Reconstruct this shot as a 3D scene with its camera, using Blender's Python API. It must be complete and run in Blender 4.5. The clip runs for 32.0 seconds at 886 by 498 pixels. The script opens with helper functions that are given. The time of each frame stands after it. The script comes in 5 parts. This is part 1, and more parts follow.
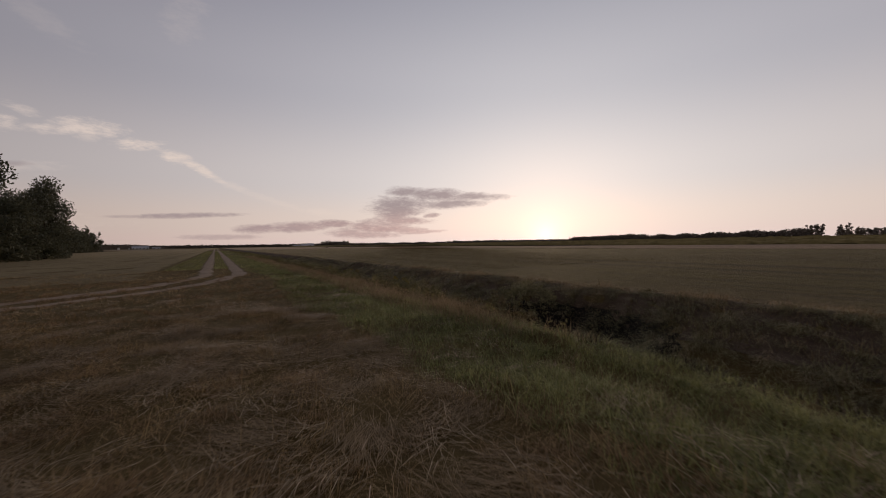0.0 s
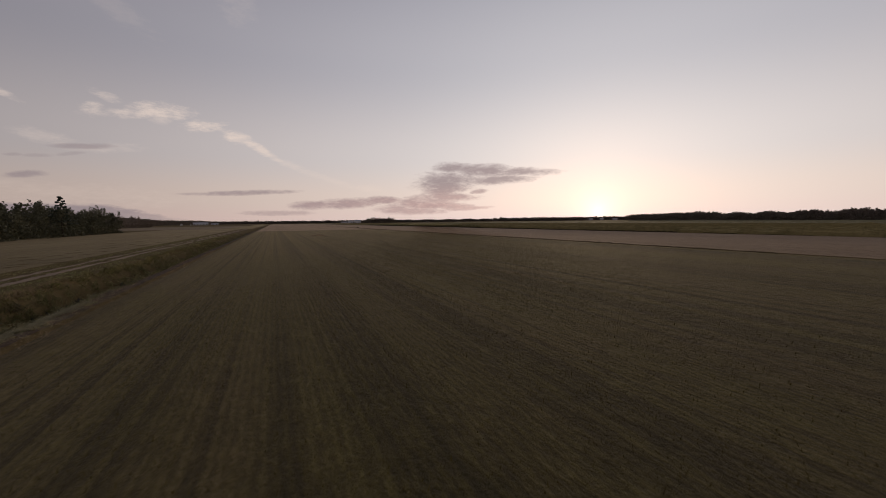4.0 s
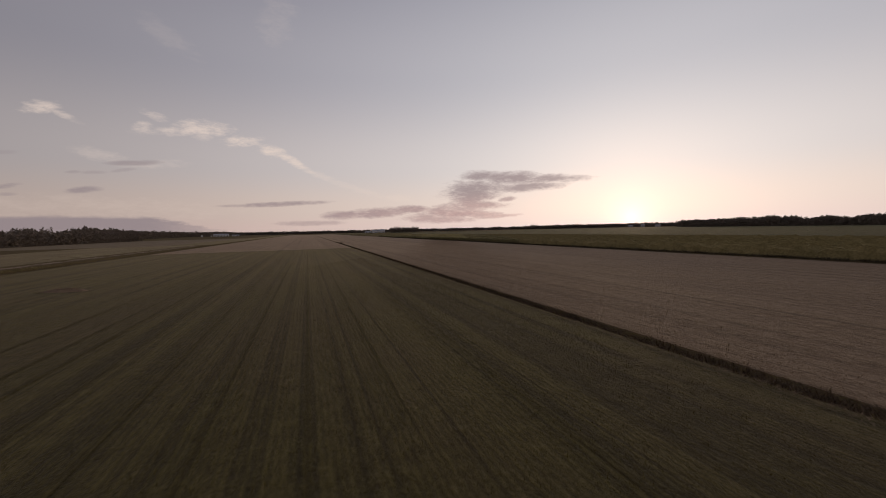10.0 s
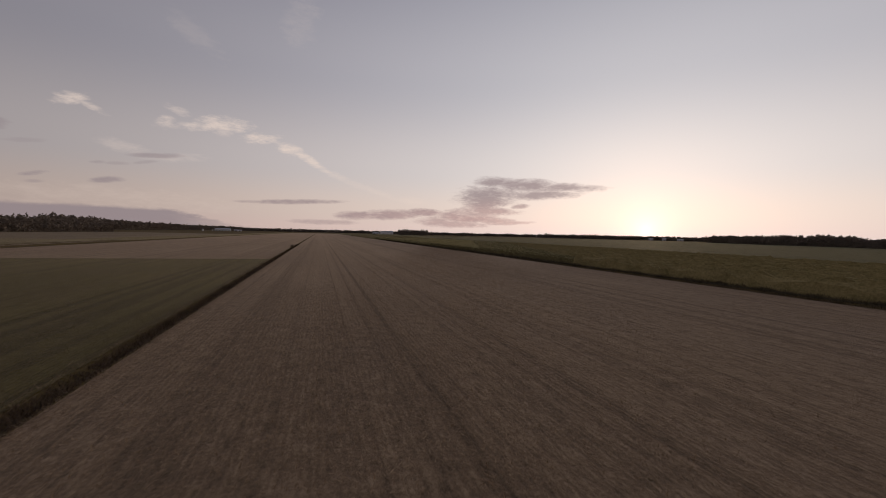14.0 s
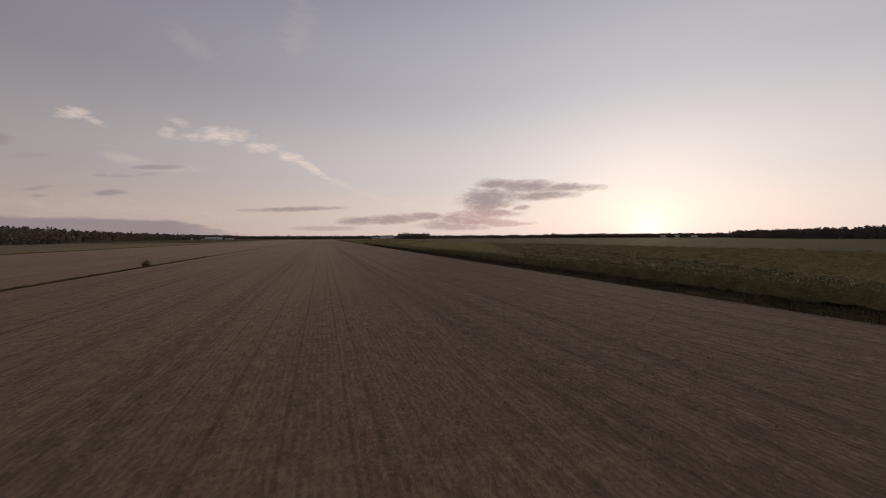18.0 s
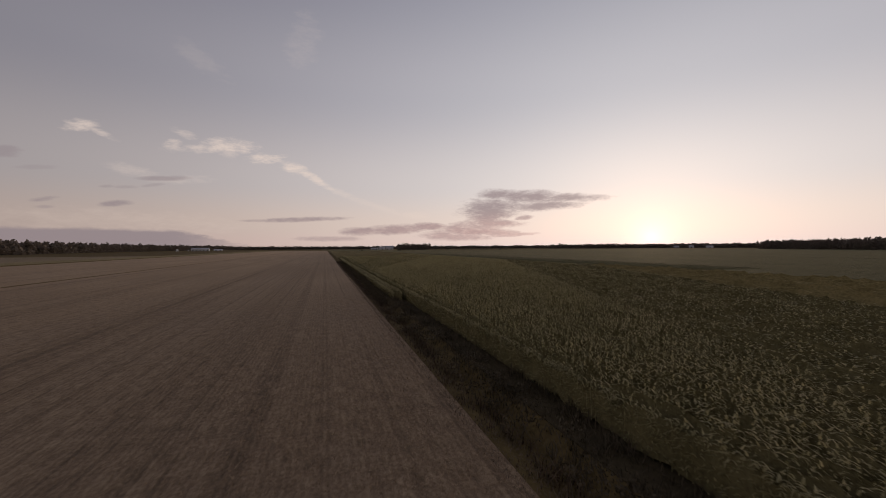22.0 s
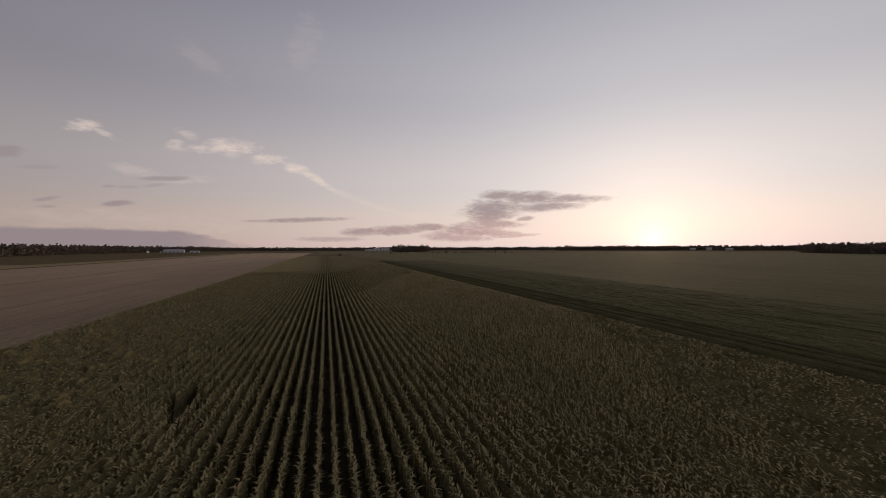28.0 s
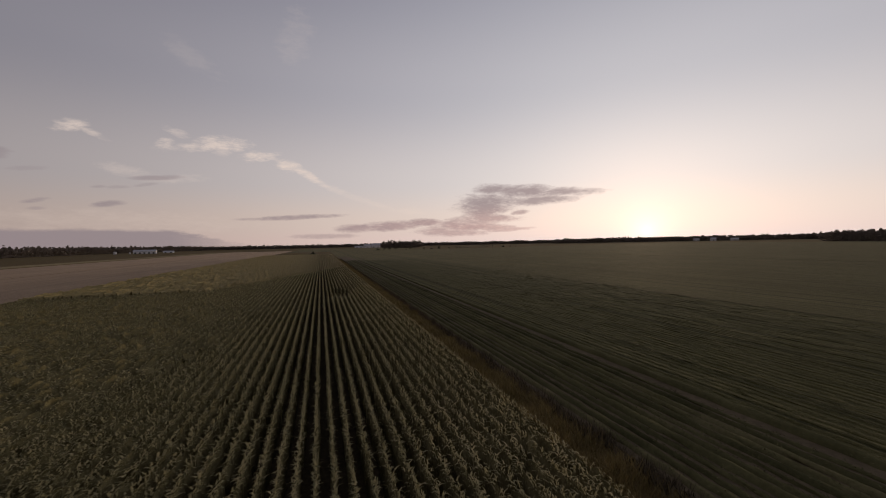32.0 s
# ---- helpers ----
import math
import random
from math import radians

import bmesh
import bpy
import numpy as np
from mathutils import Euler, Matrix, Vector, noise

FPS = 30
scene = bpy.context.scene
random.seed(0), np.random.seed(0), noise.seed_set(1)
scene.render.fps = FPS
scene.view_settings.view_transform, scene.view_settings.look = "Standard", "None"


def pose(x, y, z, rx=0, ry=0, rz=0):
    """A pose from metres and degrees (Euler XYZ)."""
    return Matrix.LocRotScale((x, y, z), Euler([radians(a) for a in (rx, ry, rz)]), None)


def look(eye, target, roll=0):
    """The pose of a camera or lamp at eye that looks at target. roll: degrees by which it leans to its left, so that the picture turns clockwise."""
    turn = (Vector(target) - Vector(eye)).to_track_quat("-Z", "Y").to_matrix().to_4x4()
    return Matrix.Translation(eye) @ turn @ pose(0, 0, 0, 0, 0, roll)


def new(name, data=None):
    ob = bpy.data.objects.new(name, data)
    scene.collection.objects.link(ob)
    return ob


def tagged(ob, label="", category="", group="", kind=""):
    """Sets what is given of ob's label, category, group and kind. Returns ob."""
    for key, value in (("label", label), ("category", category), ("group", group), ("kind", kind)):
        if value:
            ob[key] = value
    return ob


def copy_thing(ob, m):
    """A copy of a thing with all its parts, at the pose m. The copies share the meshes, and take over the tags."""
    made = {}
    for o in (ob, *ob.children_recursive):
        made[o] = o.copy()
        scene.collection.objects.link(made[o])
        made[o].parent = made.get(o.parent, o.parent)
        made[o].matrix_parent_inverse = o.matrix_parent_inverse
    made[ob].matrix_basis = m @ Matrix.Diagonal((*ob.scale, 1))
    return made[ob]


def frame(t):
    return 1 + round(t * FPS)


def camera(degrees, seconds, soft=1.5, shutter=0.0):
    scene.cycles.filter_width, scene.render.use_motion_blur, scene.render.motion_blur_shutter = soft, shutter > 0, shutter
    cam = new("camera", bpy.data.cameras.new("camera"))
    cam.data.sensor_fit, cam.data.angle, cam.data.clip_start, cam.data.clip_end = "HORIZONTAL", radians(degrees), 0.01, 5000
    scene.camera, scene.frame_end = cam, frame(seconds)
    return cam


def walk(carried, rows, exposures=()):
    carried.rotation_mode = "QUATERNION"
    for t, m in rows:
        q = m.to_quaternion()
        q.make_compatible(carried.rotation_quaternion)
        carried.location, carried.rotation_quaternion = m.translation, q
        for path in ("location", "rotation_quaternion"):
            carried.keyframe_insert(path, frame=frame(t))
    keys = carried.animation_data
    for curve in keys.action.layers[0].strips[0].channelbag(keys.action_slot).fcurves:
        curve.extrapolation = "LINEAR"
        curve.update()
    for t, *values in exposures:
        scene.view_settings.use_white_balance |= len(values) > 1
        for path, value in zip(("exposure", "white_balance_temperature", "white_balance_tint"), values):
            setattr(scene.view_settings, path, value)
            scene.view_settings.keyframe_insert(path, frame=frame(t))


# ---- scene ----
cam = camera(98.0, 32.0, soft=0.7, shutter=0.1)
# seconds, place in metres, turn in degrees
PATH = [
    (0.0, 0.40, 0.00, 1.75, 89.26, 0.90, -30.58),
    (0.5, 2.18, 3.48, 1.94, 85.19, -2.02, -28.06),
    (1.0, 4.35, 6.96, 2.28, 83.74, -1.57, -27.99),
    (1.5, 6.49, 10.44, 3.04, 83.30, -1.03, -27.32),
    (2.0, 8.86, 13.89, 3.67, 83.66, -0.13, -26.04),
    (2.5, 11.83, 17.34, 4.24, 84.65, 0.38, -25.07),
    (3.0, 15.30, 20.98, 4.53, 86.00, 0.44, -24.94),
    (3.5, 18.99, 25.29, 4.97, 85.86, 0.56, -24.21),
    (5.5, 33.00, 48.07, 4.49, 86.12, 0.79, -23.11),
    (6.0, 36.66, 55.24, 4.45, 86.49, 0.98, -22.85),
    (6.5, 40.42, 62.81, 4.76, 87.10, 0.98, -22.67),
    (7.0, 44.19, 70.61, 5.15, 87.04, 1.31, -22.36),
    (7.5, 47.89, 78.50, 5.52, 86.98, 1.55, -21.74),
    (8.0, 51.55, 86.40, 5.79, 87.04, 1.76, -21.10),
    (8.5, 55.27, 94.22, 5.88, 87.32, 1.81, -20.61),
    (9.0, 58.98, 102.04, 5.94, 87.30, 2.06, -20.35),
    (9.5, 62.84, 109.95, 6.34, 87.20, 2.01, -19.84),
    (10.0, 66.76, 118.12, 6.71, 87.16, 1.26, -19.47),
    (10.5, 70.72, 126.59, 7.03, 87.25, 0.52, -19.18),
    (11.0, 74.72, 135.17, 7.09, 87.40, -0.68, -18.55),
    (11.5, 78.67, 143.98, 7.32, 87.91, -1.78, -17.80),
    (12.0, 82.23, 152.75, 7.43, 88.81, -0.33, -18.93),
    (12.5, 85.74, 161.29, 7.29, 88.77, -0.37, -18.85),
    (13.0, 89.27, 169.56, 6.84, 88.20, -0.38, -18.56),
    (13.5, 92.34, 177.87, 6.79, 87.92, -1.09, -18.13),
    (14.0, 95.24, 186.30, 6.68, 87.80, -1.33, -17.78),
    (14.5, 97.79, 194.76, 6.43, 87.65, -1.29, -17.58),
    (16.5, 108.55, 230.74, 6.14, 87.20, 0.08, -17.62),
    (17.0, 111.47, 240.08, 5.75, 87.11, 0.20, -17.62),
    (17.5, 114.49, 249.55, 5.41, 87.67, 0.39, -17.48),
    (18.0, 117.60, 259.14, 5.43, 88.27, 0.26, -17.43),
    (18.5, 120.71, 268.85, 5.37, 88.56, 0.33, -17.37),
    (19.0, 123.77, 278.66, 5.53, 88.67, 0.25, -17.33),
    (19.5, 126.94, 288.47, 5.87, 88.81, 0.25, -17.29),
    (20.0, 130.22, 298.25, 6.33, 89.26, 0.33, -17.14),
    (20.5, 133.44, 308.07, 6.84, 89.40, 0.35, -17.08),
    (21.0, 136.79, 317.86, 7.12, 89.56, 0.46, -16.86),
    (21.5, 140.24, 327.81, 7.27, 89.68, 0.31, -17.02),
    (22.0, 143.95, 337.30, 7.20, 89.79, 0.30, -17.07),
    (22.5, 147.64, 346.40, 7.40, 90.05, 0.30, -17.04),
    (23.0, 150.93, 355.24, 7.38, 90.53, 0.40, -17.09),
    (23.5, 154.22, 364.14, 7.69, 90.78, 0.38, -17.13),
    (24.0, 157.55, 373.09, 8.19, 90.85, 0.43, -17.10),
    (24.5, 160.97, 382.08, 8.72, 90.86, 0.44, -17.03),
    (25.0, 164.49, 391.13, 9.16, 90.75, 0.40, -16.89),
    (25.5, 167.99, 400.15, 9.49, 90.76, 0.35, -17.04),
    (27.5, 181.02, 435.67, 11.50, 90.17, 0.09, -17.00),
    (28.0, 184.53, 444.05, 11.42, 89.90, 0.14, -16.89),
    (28.5, 187.81, 451.98, 11.05, 89.69, 0.15, -16.99),
    (29.0, 191.08, 460.10, 11.03, 89.49, 0.25, -16.95),
    (29.5, 194.25, 468.53, 11.03, 89.39, 0.12, -17.03),
    (30.0, 197.51, 477.35, 11.05, 89.35, 0.62, -17.29),
    (30.5, 200.94, 486.39, 11.10, 89.31, 0.89, -17.42),
    (31.0, 204.44, 495.42, 11.19, 89.20, 0.91, -17.53),
    (31.5, 207.94, 504.25, 11.26, 89.19, 1.02, -17.61),
    (32.0, 211.21, 512.92, 11.30, 89.15, 1.17, -17.62),
]
walk(cam, [(t, pose(*rest)) for t, *rest in PATH], exposures=[(0.0, 0.0), (32.0, 0.0)])

# ---- light ----
SUN_AZ, SUN_EL = 45.5, 1.2          # degrees clockwise from +y, and above the horizon


def link(nt, a, b):
    nt.links.new(a, b)


def mnode(nt, op, a, b=None, c=None, clamp=False):
    n = nt.nodes.new("ShaderNodeMath")
    n.operation, n.use_clamp = op, clamp
    for i, v in enumerate((a, b, c)):
        if v is None:
            continue
        if isinstance(v, (int, float)):
            n.inputs[i].default_value = v
        else:
            link(nt, v, n.inputs[i])
    return n.outputs[0]


def mixc(nt, fac, a, b, blend="MIX"):
    n = nt.nodes.new("ShaderNodeMix")
    n.data_type, n.blend_type = "RGBA", blend
    for i, v in ((0, fac), (6, a), (7, b)):
        if isinstance(v, (int, float)):
            n.inputs[i].default_value = v
        elif isinstance(v, tuple):
            n.inputs[i].default_value = (*v, 1.0)
        else:
            link(nt, v, n.inputs[i])
    return n.outputs[2]


def smooth(nt, v, lo, hi):
    n = nt.nodes.new("ShaderNodeMapRange")
    n.interpolation_type = "SMOOTHSTEP"
    link(nt, v, n.inputs[0])
    n.inputs[1].default_value, n.inputs[2].default_value = lo, hi
    return n.outputs[0]


def ramp(nt, v, stops, mode="LINEAR"):
    n = nt.nodes.new("ShaderNodeValToRGB")
    n.color_ramp.interpolation = mode
    e = n.color_ramp.elements
    while len(e) < len(stops):
        e.new(0.5)
    for k, (p, c) in zip(e, stops):
        k.position, k.color = p, (*c, 1.0)
    link(nt, v, n.inputs[0])
    return n.outputs[0]


# drifting clouds: azimuth, elevation, half width, half height (degrees), rise per degree, strength
DARK_CLOUDS = [
    (24.2, 5.20, 5.2, 1.35, 0.020, 1.00), (22.0, 3.10, 4.6, 0.90, 0.000, 0.90),
    (25.1, 7.69, 3.4, 0.90, -0.023, 1.00), (29.6, 7.24, 7.0, 1.08, -0.062, 1.00), (34.9, 6.92, 5.8, 0.77, -0.045, 0.95), (38.2, 6.97, 3.0, 0.38, -0.054, 0.60), (24.9, 6.05, 5.0, 1.40, -0.019, 1.00),
    (31.7, 5.88, 6.9, 0.78, 0.051, 0.95), (22.3, 5.77, 1.6, 0.71, -0.015, 0.90), (23.4, 4.43, 3.2, 1.01, -0.013, 1.00), (28.9, 4.25, 1.5, 0.40, 0.082, 0.90), (24.1, 3.50, 5.6, 0.71, -0.013, 0.95),
    (21.1, 2.53, 5.1, 1.02, -0.008, 1.00), (25.1, 2.16, 3.6, 0.61, -0.010, 0.85), (27.1, 1.81, 4.6, 0.30, 0.051, 0.75), (19.4, 1.54, 5.9, 0.61, -0.006, 0.85), (16.6, 1.81, 3.3, 0.82, -0.006, 0.85),
    (5.2, 2.40, 3.9, 0.70, 0.003, 1.00), (10.2, 2.75, 5.6, 0.81, 0.050, 1.00), (14.7, 3.16, 3.3, 0.61, -0.002, 1.00), (17.6, 2.89, 1.8, 0.41, -0.103, 0.60), (0.8, 1.33, 5.3, 0.40, 0.001, 0.60),
    (-18.8, 8.45, 3.0, 0.32, 0.099, 0.70), (-17.5, 8.65, 1.3, 0.33, 0.098, 0.60), (-24.0, 7.04, 0.8, 0.23, 0.097, 0.50), (-22.4, 7.13, 1.5, 0.23, 0.095, 0.40), (-19.9, 7.55, 1.3, 0.24, 0.210, 0.40),
    (-29.0, 5.24, 1.3, 0.28, 0.228, 0.80), (-28.9, 4.44, 0.9, 0.21, 0.068, 0.50), (-23.2, 5.21, 1.7, 0.39, 0.138, 0.85), (-31.6, 9.60, 1.3, 0.65, 0.180, 0.60), (-29.4, 8.40, 1.7, 0.28, 0.144, 0.30),
    (-3.0, 4.00, 6.5, 0.38, 0.052, 0.90), (-8.0, 3.74, 3.5, 0.23, 0.026, 0.60), (-41.0, 8.5, 5.0, 0.7, 0.0, 0.6),
]
LIGHT_CLOUDS = [
    (-26.2, 13.20, 1.6, 0.73, 0.203, 0.90), (-24.4, 12.73, 1.5, 0.42, -0.388, 0.60), (-16.8, 14.07, 1.5, 0.55, -0.300, 0.50), (-17.9, 12.46, 1.1, 0.74, 0.146, 0.80), (-15.6, 12.30, 3.5, 0.57, 0.128, 0.70),
    (-11.9, 13.17, 3.6, 0.97, 0.117, 0.90), (-10.3, 13.21, 1.7, 0.89, 0.109, 0.90), (-11.9, 12.12, 1.3, 0.69, 0.111, 0.50), (-7.2, 12.00, 2.7, 0.71, 0.087, 1.00), (-4.0, 10.91, 1.8, 0.95, -0.142, 1.00),
    (-2.0, 10.04, 2.9, 0.64, -0.507, 0.90), (0.5, 8.67, 1.5, 0.44, -0.367, 0.60), (3.0, 7.57, 3.5, 0.56, -0.377, 0.38), (7.0, 6.11, 4.8, 0.57, -0.288, 0.32), (13.2, 4.75, 2.3, 0.70, -0.097, 0.42),
    (-22.0, 9.08, 2.4, 0.80, -0.131, 0.30), (-16.6, 8.53, 4.2, 0.57, 0.091, 0.28), (-23.5, 3.29, 16.5, 1.42, -0.025, 0.18), (-2.6, 27.0, 2.46, 3.38, 0.4, 0.13), (-14.8, 22.5, 3.36, 1.56, -0.5, 0.10),
]


def build_world():
    world = bpy.data.worlds.new("evening_sky")
    scene.world = world
    world.use_nodes = True
    nt = world.node_tree
    nt.nodes.clear()
    out = nt.nodes.new("ShaderNodeOutputWorld")
    bg = nt.nodes.new("ShaderNodeBackground")
    link(nt, bg.outputs[0], out.inputs[0])
    sky = nt.nodes.new("ShaderNodeTexSky")
    sky.sky_type, sky.sun_disc = "NISHITA", False
    sky.sun_elevation, sky.sun_rotation = radians(SUN_EL), radians(SUN_AZ)
    sky.air_density, sky.dust_density, sky.ozone_density = 1.0, 2.0, 1.5
    tc = nt.nodes.new("ShaderNodeTexCoord")
    nrm = nt.nodes.new("ShaderNodeVectorMath")
    nrm.operation = "NORMALIZE"
    link(nt, tc.outputs["Generated"], nrm.inputs[0])
    sep = nt.nodes.new("ShaderNodeSeparateXYZ")
    link(nt, nrm.outputs[0], sep.inputs[0])
    sx, sy, sz = sep.outputs
    az = mnode(nt, "MULTIPLY", mnode(nt, "ARCTAN2", sx, sy), 57.29578)
    el = mnode(nt, "MULTIPLY", mnode(nt, "ARCSINE", sz), 57.29578)
    # clear sky by height
    h = mnode(nt, "DIVIDE", el, 90.0, clamp=True)
    base = ramp(nt, h, [(0.0, SKY[0]), (0.035, SKY[1]), (0.10, SKY[2]), (0.24, SKY[3]), (0.42, SKY[4]), (1.0, SKY[5])], "EASE")
    # glow of the low sun
    sv = Vector((math.sin(radians(SUN_AZ)) * math.cos(radians(SUN_EL)), math.cos(radians(SUN_AZ)) * math.cos(radians(SUN_EL)), math.sin(radians(SUN_EL))))
    dot = nt.nodes.new("ShaderNodeVectorMath")
    dot.operation = "DOT_PRODUCT"
    link(nt, nrm.outputs[0], dot.inputs[0])
    dot.inputs[1].default_value = sv
    ang = mnode(nt, "MULTIPLY", mnode(nt, "ARCCOSINE", mnode(nt, "MINIMUM", dot.outputs["Value"], 0.999999)), 57.29578)
    wide = mnode(nt, "EXPONENT", mnode(nt, "MULTIPLY", mnode(nt, "POWER", mnode(nt, "DIVIDE", ang, GLOW_W[0]), 1.5), -1.0))
    mid = mnode(nt, "EXPONENT", mnode(nt, "MULTIPLY", mnode(nt, "POWER", mnode(nt, "DIVIDE", ang, GLOW_W[1]), 1.4), -1.0))
    core = mnode(nt, "EXPONENT", mnode(nt, "MULTIPLY", mnode(nt, "DIVIDE", ang, GLOW_W[2]), -1.0))
    col = base
    for f, c in ((wide, GLOW[0]), (mid, GLOW[1]), (core, GLOW[2])):
        sc = mixc(nt, f, (0.0, 0.0, 0.0), c)
        col = mixc(nt, 1.0, col, sc, "ADD")
    # darker away from the sun
    col = mixc(nt, smooth(nt, ang, 35.0, 95.0), col, mixc(nt, 1.0, col, (0.66, 0.67, 0.69), "MULTIPLY"))
    # the air's own scattered light
    air = mixc(nt, 1.0, sky.outputs[0], (AIR, AIR, AIR), "MULTIPLY")
    col = mixc(nt, 1.0, col, air, "ADD")
    # cloud edges are torn by noise, drawn out sideways
    pos = nt.nodes.new("ShaderNodeCombineXYZ")
    link(nt, mnode(nt, "MULTIPLY", az, 0.42), pos.inputs[0])
    link(nt, mnode(nt, "MULTIPLY", el, 1.25), pos.inputs[1])

    def cloud_noise(scale, detail, rough, w):
        n = nt.nodes.new("ShaderNodeTexNoise")
        n.noise_dimensions = "4D"
        n.inputs["W"].default_value = w
        link(nt, pos.outputs[0], n.inputs["Vector"])
        n.inputs["Scale"].default_value, n.inputs["Detail"].default_value, n.inputs["Roughness"].default_value = scale, detail, rough
        return n.outputs["Fac"]

    n1 = mnode(nt, "SUBTRACT", cloud_noise(0.8, 8.0, 0.66, 2.0), 0.5)
    n2 = mnode(nt, "SUBTRACT", cloud_noise(2.2, 7.0, 0.7, 7.0), 0.5)
    wob = mnode(nt, "ADD", mnode(nt, "MULTIPLY", n1, 2.1), mnode(nt, "MULTIPLY", n2, 1.5))

    feather = mnode(nt, "ADD", mnode(nt, "MULTIPLY", n1, 3.6), mnode(nt, "MULTIPLY", n2, 2.6))

    def cloud_mask(rows, soft, wob):
        total = None
        for a, e, w, hh, rise, s in rows:
            u = mnode(nt, "DIVIDE", mnode(nt, "SUBTRACT", az, a), w)
            ev = mnode(nt, "MULTIPLY_ADD", mnode(nt, "SUBTRACT", az, a), -rise, mnode(nt, "SUBTRACT", el, e))
            v = mnode(nt, "DIVIDE", ev, hh)
            r = mnode(nt, "ADD", mnode(nt, "MULTIPLY", u, u), mnode(nt, "MULTIPLY", v, v))
            m = mnode(nt, "MULTIPLY", smooth(nt, mnode(nt, "ADD", r, wob), 1.25, 1.25 - soft), s)
            total = m if total is None else mnode(nt, "MAXIMUM", total, m)
        return total

    light = cloud_mask(LIGHT_CLOUDS, 2.1, feather)
    dark = cloud_mask(DARK_CLOUDS, 1.35, wob)
    col = mixc(nt, mnode(nt, "MULTIPLY", light, 0.8), col, CLOUD_LIGHT)
    # undersides nearer the sun turn pink
    near = mnode(nt, "EXPONENT", mnode(nt, "MULTIPLY", ang, -0.045))
    low = smooth(nt, el, 6.0, 2.2)
    pink = mnode(nt, "MULTIPLY", mnode(nt, "MULTIPLY", near, low), mnode(nt, "ADD", mnode(nt, "MULTIPLY", n2, 2.0), 1.1), clamp=True)
    body = mixc(nt, pink, mixc(nt, near, CLOUD_DARK, CLOUD_NEAR), CLOUD_PINK)
    col = mixc(nt, mnode(nt, "MULTIPLY", dark, 0.88), col, body)
    # a smooth low bank of cloud away from the sun
    west = smooth(nt, mnode(nt, "MULTIPLY_ADD", n2, 6.0, az), -6.0, -19.0)
    top = mnode(nt, "MULTIPLY", mnode(nt, "MULTIPLY_ADD", n1, 0.8, 2.35), west)
    bank = mnode(nt, "MULTIPLY", smooth(nt, mnode(nt, "SUBTRACT", el, top), 0.15, -0.35), west)
    col = mixc(nt, mnode(nt, "MULTIPLY", bank, 0.85), col, CLOUD_DARK)
    # below the horizon: far dark land
    col = mixc(nt, smooth(nt, el, -0.2, -1.2), col, (0.05, 0.042, 0.03))
    link(nt, col, bg.inputs[0])
    bg.inputs[1].default_value = 1.0


SKY = [(0.57, 0.415, 0.37), (0.545, 0.426, 0.378), (0.455, 0.396, 0.392), (0.297, 0.274, 0.308), (0.182, 0.173, 0.222), (0.120, 0.116, 0.160)]
GLOW_W = (44.0, 20.0, 1.8)
GLOW = [(0.218, 0.230, 0.234), (0.178, 0.184, 0.166), (0.44, 0.40, 0.29)]
AIR = 0.02
CLOUD_LIGHT = (0.80, 0.655, 0.57)
CLOUD_DARK, CLOUD_NEAR, CLOUD_PINK = (0.27, 0.222, 0.238), (0.42, 0.305, 0.290), (0.76, 0.44, 0.38)
build_world()

sun = new("sun", bpy.data.lights.new("sun", "SUN"))
sun.data.energy, sun.data.angle, sun.data.color = 0.6, radians(2.0), (1.0, 0.72, 0.45)
sun.matrix_world = look((0, 0, 0), (-math.sin(radians(SUN_AZ)) * 100, -math.cos(radians(SUN_AZ)) * 100, -100 * math.tan(radians(SUN_EL + 1.0))))

# ---- materials ----
def material(name, rough=0.9, spec=0.2):
    m = bpy.data.materials.new(name)
    m.use_nodes = True
    nt = m.node_tree
    b = nt.nodes["Principled BSDF"]
    b.inputs["Roughness"].default_value = rough
    b.inputs["Specular IOR Level"].default_value = spec
    return m, nt, b


def coords(nt, sx=1.0, sy=1.0, sz=1.0):
    tc = nt.nodes.new("ShaderNodeTexCoord")
    mp = nt.nodes.new("ShaderNodeMapping")
    mp.inputs["Scale"].default_value = (sx, sy, sz)
    link(nt, tc.outputs["Object"], mp.inputs["Vector"])
    return mp.outputs[0]


def noise_tex(nt, vec, scale, detail=4.0, rough=0.55):
    n = nt.nodes.new("ShaderNodeTexNoise")
    link(nt, vec, n.inputs["Vector"])
    n.inputs["Scale"].default_value, n.inputs["Detail"].default_value, n.inputs["Roughness"].default_value = scale, detail, rough
    return n.outputs["Fac"]


def bump(nt, b, height, strength, dist=0.05):
    n = nt.nodes.new("ShaderNodeBump")
    n.inputs["Strength"].default_value, n.inputs["Distance"].default_value = strength, dist
    link(nt, height, n.inputs["Height"])
    link(nt, n.outputs[0], b.inputs["Normal"])


def fuzz(b, weight, tint=(1.0, 0.84, 0.58)):
    """Dry stalks glow at grazing angles."""
    b.inputs["Sheen Weight"].default_value = weight
    b.inputs["Sheen Roughness"].default_value = 0.45
    b.inputs["Sheen Tint"].default_value = (*tint, 1.0)


